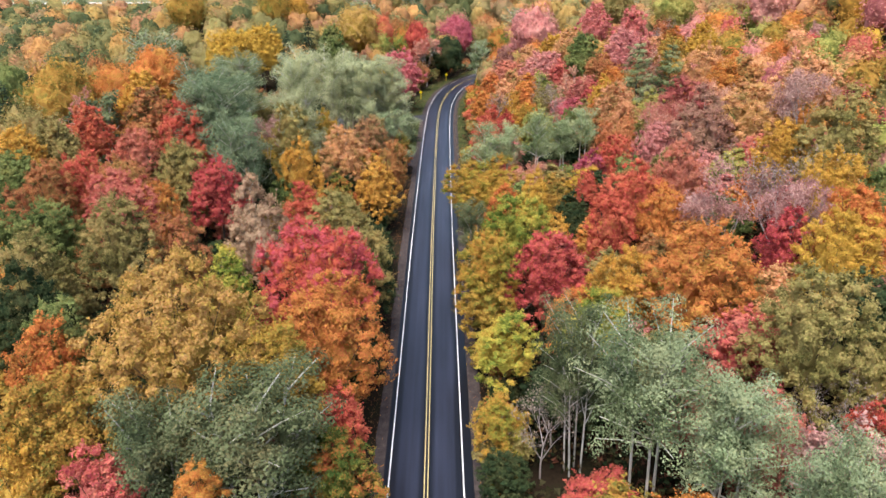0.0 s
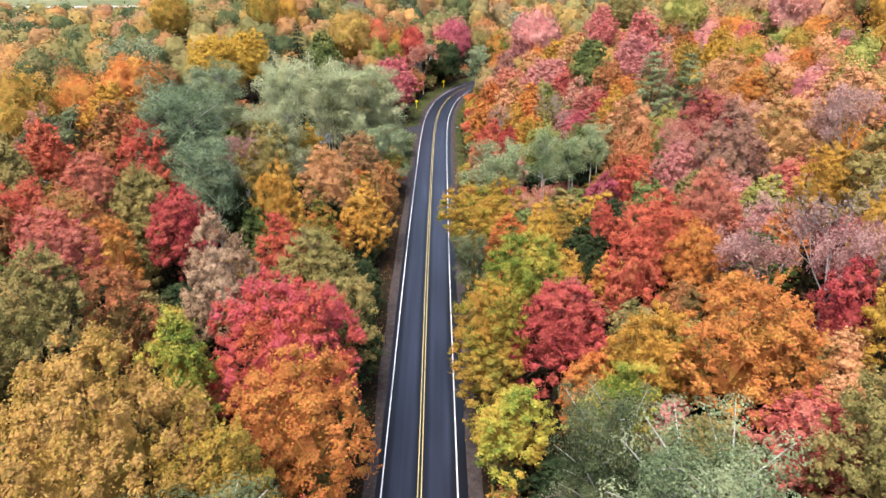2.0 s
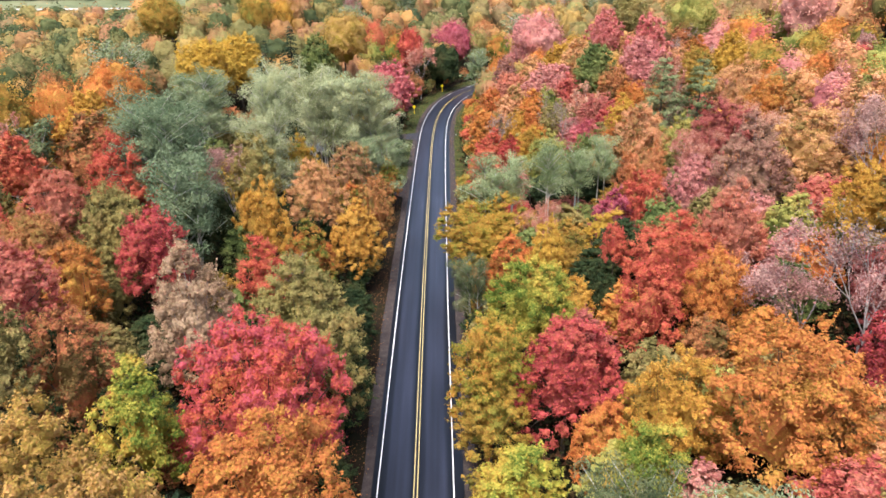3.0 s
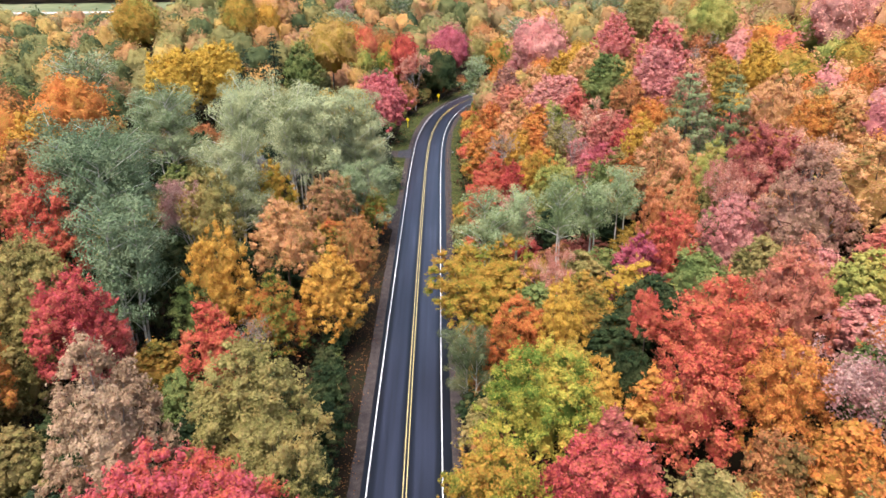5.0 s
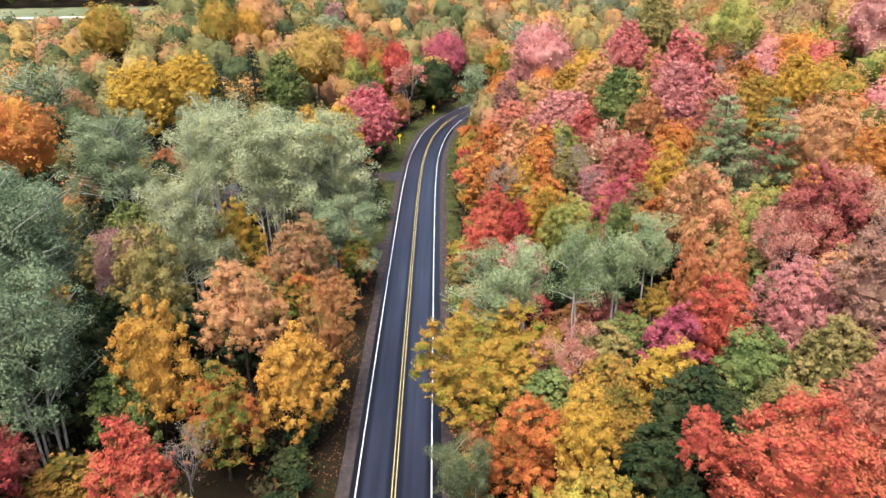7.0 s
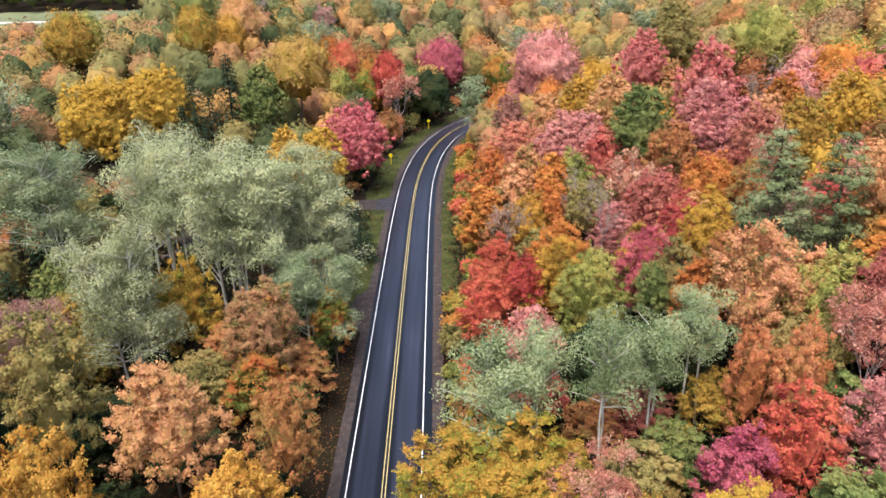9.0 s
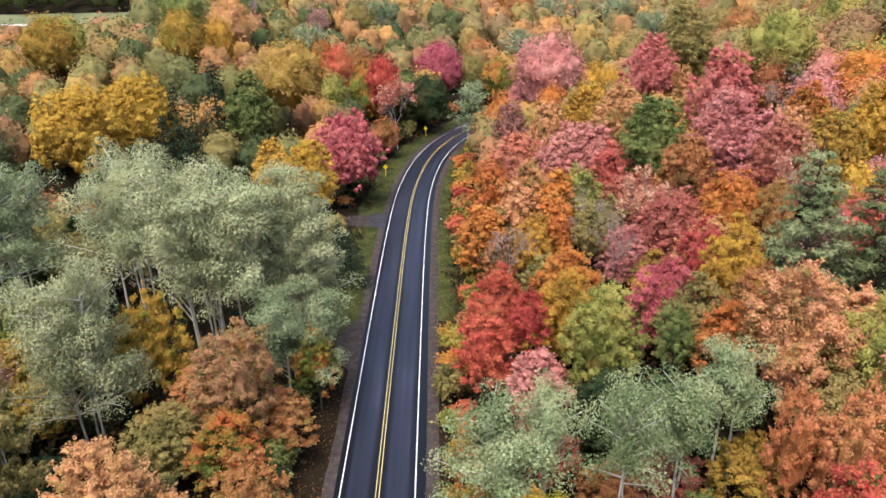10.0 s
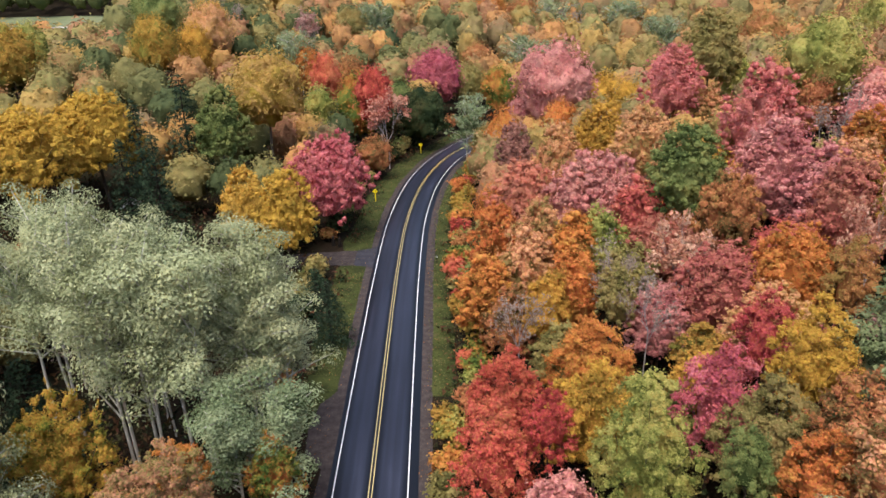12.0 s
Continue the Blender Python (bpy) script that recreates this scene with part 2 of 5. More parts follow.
def ribbon(name, lo, hi, z, material, y0=-150.0, y1=325.0, rough=0.0, drop=0.0, rng=None):
    """A strip along the road between two offsets from its centre, with a uv in metres; rough: an uneven outer edge."""
    verts, uvs = [], []
    for k, c in enumerate(CENTRE):
        if not y0 <= c.y <= y1:
            continue
        a, b = CENTRE[max(0, k - 1)], CENTRE[min(len(CENTRE) - 1, k + 1)]
        d = (b - a).normalized()
        side = Vector((d.y, -d.x, 0))
        l, h = lo, hi
        if rough:
            w = rough * (noise.noise((k * 0.21, hi * 3, 1.0)) + 0.6 * noise.noise((k * 0.9, hi * 3, 7.0)))
            if abs(hi) > abs(lo):
                h += w
            else:
                l += w
        dz = [(-drop if (abs(e) == max(abs(lo), abs(hi)) and drop) else 0.0) for e in (lo, hi)]
        for e, ee, q in ((l, lo, dz[0]), (h, hi, dz[1])):
            p = c + side * e
            verts.append((p.x, p.y, z + q))
            uvs.append((e, k * 1.5))
    n = len(verts) // 2
    faces = [(2 * i, 2 * i + 1, 2 * i + 3, 2 * i + 2) for i in range(n - 1)]
    me = mesh_of(name, verts, faces, material)
    layer = me.uv_layers.new(name="UVMap")
    idx = np.empty(len(me.loops), dtype=np.int32)
    me.loops.foreach_get("vertex_index", idx)
    layer.data.foreach_set("uv", np.array(uvs, dtype=np.float32)[idx].ravel())
    return new(name, me)


# ---- ground, road, verges ----
def build_ground():
    xs = np.concatenate([np.linspace(-2500, -260, 18), np.linspace(-240, -30, 30), np.linspace(-26, 26, 27), np.linspace(30, 240, 42), np.linspace(260, 2500, 18)])
    ys = np.concatenate([np.linspace(-900, -60, 12), np.linspace(-40, 440, 97), np.linspace(470, 3200, 24)])
    verts = []
    for y in ys:
        for x in xs:
            z = rise(x, y)
            if z > 0.3:
                z += 0.5 * noise.noise((x * 0.05, y * 0.05, 0))
            verts.append((x, y, z))
    w = len(xs)
    faces = [(j * w + i, j * w + i + 1, (j + 1) * w + i + 1, (j + 1) * w + i) for j in range(len(ys) - 1) for i in range(w - 1)]
    tagged(new("ground", mesh_of("ground", verts, faces, SHADED_LITTER, True)), "leaf-covered forest floor, its brown darkened for tree shade, rising into a hillside", "ground", kind="structure")


build_ground()
tagged(ribbon("grass_verge_west", -9.6, -4.8, 0.02, GRASS, y0=158, rough=0.9), "green mown grass verge beside the road", "verge", kind="structure")
tagged(ribbon("grass_verge_east", 4.8, 8.4, 0.02, GRASS, y0=165, rough=0.7), "green mown grass verge beside the road", "verge", kind="structure")
tagged(ribbon("gravel_shoulder_west", -5.1, -3.85, 0.035, GRAVEL, rough=0.22), "brownish gravel shoulder along the asphalt", "shoulder", kind="structure")
tagged(ribbon("gravel_shoulder_east", 4.25, 5.7, 0.035, GRAVEL, rough=0.22), "brownish gravel shoulder along the asphalt", "shoulder", kind="structure")
road = tagged(ribbon("road", -4.0, 4.4, 0.06, ASPHALT), "dark two-lane asphalt road with paler wheel tracks", "road", kind="structure")
for at, wide, mat, name, text in ((-3.45, 0.115, WHITE_LINE, "edge_line", "solid white painted edge line"), (3.45, 0.115, WHITE_LINE, "edge_line", "solid white painted edge line"),
                                  (-0.16, 0.09, YELLOW_LINE, "centre_line", "solid yellow painted centre line"), (0.16, 0.09, YELLOW_LINE, "centre_line", "solid yellow painted centre line")):
    ob = ribbon(name, at - wide / 2, at + wide / 2, 0.066, mat)
    ob.parent = road
    tagged(ob, text)


def sheet(name, outline, z, material, label, category, cuts=0.0):
    """A flat patch of ground with a slightly uneven edge."""
    bm = bmesh.new()
    pts, n = [Vector((*p, z)) for p in outline], len(outline)
    ring = []
    for a, b in zip(pts, pts[1:] + pts[:1]):
        steps = max(1, int((b - a).length / 0.8)) if cuts else 1
        for k in range(steps):
            p = a.lerp(b, k / steps)
            if cuts:
                p = p + Vector((noise.noise(p * 0.7), noise.noise(p * 0.7 + Vector((9, 0, 0))), 0)) * cuts
            ring.append(bm.verts.new(p))
    bm.faces.new(ring)
    bmesh.ops.triangulate(bm, faces=bm.faces[:])
    me = bpy.data.meshes.new(name)
    bm.to_mesh(me)
    bm.free()
    me.materials.append(material)
    return tagged(new(name, me), label, category, kind="structure")


sheet("driveway_apron", [(-4.6, 199.6), (-5.9, 201.6), (-8.4, 202.2), (-8.4, 208.4), (-5.9, 209.2), (-4.2, 211.5)], 0.050, APRON, "dark asphalt apron where the drive meets the road", "driveway", 0.12)
sheet("driveway", [(-8.2, 202.2), (-14, 202.6), (-30, 199.5), (-44, 193), (-44, 198), (-31, 205.5), (-15, 208), (-8.2, 208.4)], 0.042, GRAVEL, "gravel driveway leading into the trees", "driveway", 0.3)
sheet("gravel_lay_by", [(-5.2, 152.8), (-6.8, 154), (-8.6, 156.5), (-9.0, 160), (-8.4, 164.4), (-6.4, 167.5), (-5.2, 168.5)], 0.042, GRAVEL, "gravel pull-off beside the shoulder", "pull-off", 0.25)


def slope_sheet(name, x0, x1, y0, y1, lift, material, label, category):
    """A patch of open land that follows the rising ground."""
    xs, ys = np.linspace(x0, x1, 12), np.linspace(y0, y1, 14)
    verts = [(x - 0.42 * (y - 483), y, rise(x - 0.42 * (y - 483), y) + lift) for y in ys for x in xs]
    faces = [(j * 12 + i, j * 12 + i + 1, (j + 1) * 12 + i + 1, (j + 1) * 12 + i) for j in range(13) for i in range(11)]
    return tagged(new(name, mesh_of(name, verts, faces, material, True)), label, category, kind="structure")


slope_sheet("field", -420, -150, 440, 518, 0.35, MEADOW, "pale green open field beyond the woods", "field")
slope_sheet("sand_strip", -420, -166, 479, 485, 0.6, PALE_SAND, "bright pale strip of bare ground across the field", "sand")


# ---- trees ----
rng = np.random.default_rng(7)


def tube(verts, faces, path, radii, sides):
    """Adds a tapered tube of quads along the path."""
    base = len(verts)
    for k, (p, r) in enumerate(zip(path, radii)):
        d = (path[min(k + 1, len(path) - 1)] - path[max(k - 1, 0)]).normalized()
        u = d.orthogonal().normalized()
        v = d.cross(u)
        for s in range(sides):
            a = 2 * math.pi * s / sides
            q = p + (u * math.cos(a) + v * math.sin(a)) * r
            verts.append((q.x, q.y, q.z))
    for k in range(len(path) - 1):
        for s in range(sides):
            a, b = base + k * sides + s, base + k * sides + (s + 1) % sides
            faces.append((a, b, b + sides, a + sides))


def sprays(points, normals, size, narrow=0.72):
    """Leaf sprays: one pointed blade for each point, facing about along its normal."""
    n = len(points)
    t = rng.normal(size=(n, 3))
    t -= (t * normals).sum(1, keepdims=True) * normals
    t /= np.linalg.norm(t, axis=1, keepdims=True) + 1e-9
    b = np.cross(normals, t)
    s = (size * rng.uniform(0.55, 1.4, n))[:, None]
    w = s * narrow * rng.uniform(0.65, 1.25, (n, 1))
    skew = rng.uniform(-0.5, 0.5, (n, 1))
    verts = np.stack([points - t * s * 0.6 - b * w, points - t * s * 0.6 * (1 - skew) + b * w, points + t * s + b * w * skew], 1).reshape(-1, 3)
    return verts, np.arange(3 * n).reshape(n, 3)


BALL = bmesh.new()
bmesh.ops.create_icosphere(BALL, subdivisions=2, radius=1.0)
BALL2 = (np.array([v.co for v in BALL.verts]), np.array([[v.index for v in f.verts] for f in BALL.faces]))
BALL.free()
BALL = bmesh.new()
bmesh.ops.create_icosphere(BALL, subdivisions=1, radius=1.0)
BALL1 = (np.array([v.co for v in BALL.verts]), np.array([[v.index for v in f.verts] for f in BALL.faces]))
BALL.free()


def with_depths(leaves, lobes, fine, fill=0.78):
    """Leaf sprays together with the dense leafy masses inside the lobes."""
    verts, faces = [leaves[0]], [leaves[1]]
    at = len(leaves[0])
    for x, y, z, r, q in lobes:
        bv, bf = BALL2 if fine else BALL1
        lump = bv * (1 + rng.uniform(-0.22, 0.12, (len(bv), 1))) * (r * fill, r * fill, r * fill * q) + (x, y, z)
        verts.append(lump)
        faces.append(bf + at)
        at += len(lump)
    return np.concatenate(verts), np.concatenate(faces)


def depth(d, seed, full):
    """How far the inner leafage of a crown reaches in a direction, as a share of the crown."""
    q = d * 1.1 + Vector((seed * 1.7, seed * 0.9, 0))
    return full + 0.26 * noise.noise(q * 1.7) + 0.14 * noise.noise(q * 4.1)


def shell_points(count, seed, full, R, mid, tall, taper):
    """Points and facings of the leaves that lie thick over the inner mass of a crown."""
    d = rng.normal(size=(count, 3))
    d /= np.linalg.norm(d, axis=1, keepdims=True)
    d[:, 2] = np.where(d[:, 2] < -0.5, -d[:, 2], d[:, 2])
    k = np.array([depth(Vector(v), seed, full) for v in d]) * (1 - taper * np.maximum(0, d[:, 2])) + rng.uniform(-0.03, 0.2, count)
    p = d * k[:, None] * (R, R, tall * 1.15) + (0, 0, mid)
    nrm = d + np.array([0, 0, 0.4]) + rng.normal(size=p.shape) * 0.42
    return p, nrm / np.linalg.norm(nrm, axis=1, keepdims=True)


def core_mass(leaves, seed, full, facets, R, mid, tall, taper):
    """Leaf sprays together with the one uneven mass of inner leafage behind them."""
    bm = bmesh.new()
    bmesh.ops.create_icosphere(bm, subdivisions=facets, radius=1.0)
    for v in bm.verts:
        d = v.co.normalized()
        k = depth(d, seed, full) * (1 - taper * max(0.0, d.z)) + rng.uniform(-0.11, 0.09)
        v.co = Vector((d.x * R * k, d.y * R * k, mid + d.z * tall * k * 1.15))
    bm.verts.index_update()
    bv, bf = np.array([v.co for v in bm.verts]), np.array([[v.index for v in f.verts] for f in bm.faces])
    bm.free()
    return np.concatenate([leaves[0], bv]), np.concatenate([leaves[1], bf + len(leaves[0])])


def plumes(tufts, count, wild=0.42, up=0.5):
    """Points and facings of leaves hung along short branch ends: tufts of (tip, direction, length, width)."""
    tip = np.array([tuple(q[0]) for q in tufts])
    axis = np.array([tuple(q[1]) for q in tufts])
    axis /= np.linalg.norm(axis, axis=1, keepdims=True)
    size = np.array([q[2:4] for q in tufts])
    share = size[:, 0] * size[:, 1]
    k = rng.choice(len(tufts), size=count, p=share / share.sum())
    w = rng.random(count) ** 0.75
    wide = size[k, 1] * (1.15 - 0.75 * w ** 2)
    off = rng.normal(size=(count, 3))
    off *= (rng.random((count, 1)) ** 0.4) / (np.linalg.norm(off, axis=1, keepdims=True) + 1e-9)
    p = tip[k] - axis[k] * (size[k, 0] * (1 - w))[:, None] + off * wide[:, None]
    nrm = off * 0.75 + axis[k] * 0.6 + np.array([0, 0, up]) + rng.normal(size=p.shape) * wild
    return p, nrm / np.linalg.norm(nrm, axis=1, keepdims=True)


def puffs_of_leaves(puffs, count, wild=0.38, lean=0.75):
    """Points and facings of leaves over rounded clumps: puffs of (centre, radius, outward direction)."""
    c = np.array([tuple(q[0]) for q in puffs])
    q = np.array([v[1] for v in puffs])
    o = np.array([tuple(v[2]) for v in puffs])
    o /= np.linalg.norm(o, axis=1, keepdims=True) + 1e-9
    k = rng.choice(len(puffs), size=count, p=q ** 2 / (q ** 2).sum())
    d = rng.normal(size=(count, 3))
    d /= np.linalg.norm(d, axis=1, keepdims=True)
    d += o[k] * lean + (0, 0, 0.3)
    d /= np.linalg.norm(d, axis=1, keepdims=True)
    reach = 0.6 + 0.45 * rng.random(count) ** 0.6 + 0.3 * rng.random(count) ** 8
    p = c[k] + d * (q[k] * reach)[:, None] * (1, 1, 0.8)
    nrm = d + np.array([0, 0, 0.35]) + rng.normal(size=p.shape) * wild
    return p, nrm / np.linalg.norm(nrm, axis=1, keepdims=True)


def broad_form(count, size, seed, n_puffs, R=5.0, H=16.0, taper=0.0, skirt=1.7, raw=False, core=2, full=0.42, solid=0.66, shaggy=0.28, shell=0.12):
    """A maple or oak of crown radius R and height H: limbs that sweep up and out, their ends set with rounded leafy clumps.
    taper: an egg-shaped crown; skirt: how far down it hangs; solid: how dense the clumps are, 0 for one smooth crown; shaggy, shell: the shares of leaves on free shoots and on the inner mass."""
    global rng
    rng = np.random.default_rng(seed)
    puffs, mid, tall = [], H * 0.56, H * 0.4
    swell = R * math.sqrt(2.9 / n_puffs)
    shoots = []
    for k in range(n_puffs):
        z = 1 - (k + 0.5) / n_puffs * skirt
        a = k * 2.399963 + rng.uniform(-0.5, 0.5)
        w = math.sqrt(max(0, 1 - z * z)) * (1 - taper * max(0, z))
        d = Vector((math.cos(a) * w, math.sin(a) * w, z))
        g = d * 1.3 + Vector((seed * 1.7, seed * 0.9, 0))
        q = swell * rng.uniform(0.72, 1.25)
        out = 0.95 + 0.3 * noise.noise(g * 1.5) + rng.uniform(-0.12, 0.08) - 0.75 * q / R
        if k % 5 == 4:
            out *= 0.78
        at = Vector((d.x * R * out, d.y * R * out, mid + d.z * tall * out * (1.0 if z > 0 else 1.15)))
        puffs.append((at, q, (d.x, d.y, d.z + 0.15)))
        for _ in range(2):
            way = d * 0.8 + Vector((0, 0, 0.75)) + Vector(rng.normal(size=3)) * 0.35
            root = at + Vector(rng.normal(size=3)) * q * 0.45
            shoots.append((root + way.normalized() * q * rng.uniform(0.9, 1.6), way, q * rng.uniform(1.0, 1.7), q * rng.uniform(0.16, 0.34)))
    p, nrm = puffs_of_leaves(puffs, round(count * (1 - shell - shaggy)))
    v, turned = plumes(shoots, round(count * shaggy), 0.4, 0.45)
    u, facing = shell_points(round(count * shell), seed, full + (0.14 if solid else 0.0), R, mid, tall, taper)
    p, nrm = np.concatenate([p, v, u]), np.concatenate([nrm, turned, facing])
    leafy = with_depths(sprays(p, nrm, size), [(*at, q, 0.8) for at, q, _ in puffs] if solid else [], False, solid)
    leafy = core_mass(leafy, seed, full, core, R, mid, tall, taper)
    if raw:
        return leafy
    crown = mesh_of("crown", *leafy, None, not solid)
    verts, faces = [], []
    lean = Vector((rng.uniform(-0.08, 0.08), rng.uniform(-0.08, 0.08), 0)) * R
    thick = 0.04 * R + 0.02
    tube(verts, faces, [Vector((0, 0, -0.4)), Vector((0, 0, 0.5)), Vector((0, 0, H * 0.25)) + lean * 0.4, Vector((0, 0, H * 0.66)) + lean], [thick * 1.5, thick, thick * 0.8, thick * 0.25], 7)
    trunk, verts, faces = mesh_of("trunk", verts, faces, None, True), [], []
    for k in range(0, n_puffs, 10 if size < 0.2 else 14):
        tip = puffs[k][0]
        a = Vector((0, 0, H * (0.25 + 0.28 * k / n_puffs))) + lean * 0.5
        tube(verts, faces, [a, a.lerp(tip, 0.5) - Vector((0, 0, 0.03 * H)), tip], [thick * 0.45, thick * 0.25, 0.015], 4)
    return trunk, mesh_of("branchwork", verts, faces, None, True), crown


def aspen_form(count, size, seed, stems=3, K=1.0, low=0.28, spread=1.0, thick=1.0):
    """An aspen, poplar or birch 16 m tall, crown of 5 m radius times K: pale forked stems, tufted airy leafage in upswept plumes.
    low: where along the stem the branches begin; spread: how far the stems lean out; thick: how stout they are."""
    global rng
    rng = np.random.default_rng(seed)
    verts, faces, twigs, twig_faces, tufts, inner = [], [], [], [], [], []
    count_b = round(13 * K ** 1.2)
    for s in range(stems):
        a0 = 2 * math.pi * s / stems + rng.uniform(-0.5, 0.5)
        foot = Vector((math.cos(a0) * 0.9, math.sin(a0) * 0.9, -0.3)) if stems > 1 else Vector((0, 0, -0.3))
        out = rng.uniform(0.9, 2.6) * K * spread
        tip = Vector((math.cos(a0) * out, math.sin(a0) * out, rng.uniform(12.0, 14.9)))
        mid = foot.lerp(tip, 0.5) - Vector((math.cos(a0 + 0.7), math.sin(a0 + 0.7), 0)) * rng.uniform(0.1, 0.6)
        tube(verts, faces, [foot, foot.lerp(mid, 0.5), mid, mid.lerp(tip, 0.55), tip], [thick * v for v in (0.095, 0.085, 0.07, 0.05, 0.02)], 6)
        for k in range(3):
            a = a0 + 2.1 * k
            tufts.append((tip + Vector((math.cos(a) * 0.8, math.sin(a) * 0.8, 0.3)), Vector((math.cos(a), math.sin(a), 0.8)), 1.3, 0.7))
        for k in range(count_b):
            u = low + (0.95 - low) * k / (count_b - 1)
            root = foot.lerp(mid, u * 2) if u < 0.5 else mid.lerp(tip, u * 2 - 1)
            a = a0 + (rng.uniform(-2.1, 2.1) if stems > 1 else k * 2.4 + rng.uniform(-0.5, 0.5))
            reach = rng.uniform(1.3, 3.7) * (1.3 - 0.65 * u) * K
            end = root + Vector((math.cos(a) * reach, math.sin(a) * reach, rng.uniform(0.6, 2.4)))
            flat = math.hypot(end.x, end.y)
            if flat > 4.5 * K:
                end.x, end.y = end.x * 4.5 * K / flat, end.y * 4.5 * K / flat
            tube(twigs, twig_faces, [root, root.lerp(end, 0.55) + Vector((0, 0, 0.25)), end + Vector((0, 0, 0.3))], [0.065, 0.045, 0.018], 4)
            way = (end - root).normalized()
            tufts.append((end + Vector((0, 0, 0.7)), way * 0.9 + Vector((0, 0, 0.7)), rng.uniform(1.3, 2.4), rng.uniform(0.45, 0.85)))
            half = root.lerp(end, 0.55)
            tufts.append((half + Vector((0, 0, 0.9)), way * 0.3 + Vector((0, 0, 1)), rng.uniform(1.0, 1.8), rng.uniform(0.45, 0.75)))
            if k % 2:
                tufts.append((end + Vector((rng.uniform(-0.9, 0.9), rng.uniform(-0.9, 0.9), -0.5)), Vector((0, 0, -1)) + way * 0.5, rng.uniform(0.8, 1.6), 0.4))
        heart = foot.lerp(tip, 0.5 + 0.25 * (1 + low) * 0.75)
        inner.append((heart.x, heart.y, heart.z, 1.0 * K, 2.6 if low < 0.4 else 2.0))
    for x, y, z, r, q in inner:
        for k in range(round(16 * K)):
            a, w = rng.uniform(0, 6.28), rng.uniform(-1, 1)
            o = r * 1.25 * math.sqrt(1 - w * w) * rng.uniform(0.7, 1.15)
            tufts.append((Vector((x + math.cos(a) * o, y + math.sin(a) * o, z + w * r * q + 0.8)), Vector((math.cos(a) * 0.4, math.sin(a) * 0.4, 1)), rng.uniform(1.2, 2.0), rng.uniform(0.4, 0.65)))
    clumps = [(tip - ax.normalized() * span * 0.4, 0.34 * span + 0.58 * wide, ax) for tip, ax, span, wide in tufts]
    p, nrm = puffs_of_leaves(clumps, count, 0.3, 0.3)
    crown = mesh_of("crown", *with_depths(sprays(p, nrm, size, 0.6), inner, True, 0.4))
    return mesh_of("trunk", verts, faces, None, True), mesh_of("branchwork", twigs, twig_faces, None, True), crown


def conifer_form(count, size, seed, pine=False):
    """A spruce, or a looser pine, 18 m tall with a reach of 4 m: tiers of boughs set with feathery needle sprays."""
    global rng
    rng = np.random.default_rng(seed)
    verts, faces, tufts = [], [], []
    tube(verts, faces, [Vector((0, 0, -0.3)), Vector((0, 0, 8)), Vector((0, 0, 17.6))], [0.24, 0.16, 0.02], 6)
    tiers = 17 if pine else 24
    for k in range(tiers):
        u = (k + rng.uniform(-0.25, 0.25)) / tiers
        z = (2.5 if pine else 1.5) + u * (14.6 if pine else 15.8)
        reach = 4.1 * ((1 - u) ** (0.72 if pine else 0.8)) + 0.3
        boughs = 6 if pine else 7
        for b in range(boughs):
            a = 2 * math.pi * (b + rng.uniform(-0.35, 0.35)) / boughs + k * 1.3
            r = reach * rng.uniform(0.5, 1.2)
            droop = rng.uniform(-0.1, 0.45) if pine else rng.uniform(-0.4, -0.12)
            start = Vector((0, 0, z))
            end = Vector((math.cos(a) * r, math.sin(a) * r, z + r * droop))
            tube(verts, faces, [start, end], [0.04, 0.01], 3)
            way = (end - start).normalized()
            across = Vector((-math.sin(a), math.cos(a), 0))
            tufts.append((end + way * 0.3, way + Vector((0, 0, 0.25 if pine else -0.1)), r * 0.55 + 0.3, 0.32 + 0.08 * r))
            for w in (0.35, 0.55, 0.75):
                for side in (-1, 1):
                    q = start.lerp(end, w)
                    turn = way + across * side * rng.uniform(0.5, 0.9) + Vector((0, 0, 0.3 if pine else -0.05))
                    span = r * rng.uniform(0.22, 0.36) + 0.15
                    tufts.append((q + turn.normalized() * span, turn, span, 0.27 + 0.07 * r))
    p, nrm = plumes(tufts, count, 0.4, 0.9)
    crown = mesh_of("crown", *sprays(p, nrm, size, 0.32))
    return mesh_of("trunk", verts, faces, None, True), None, crown


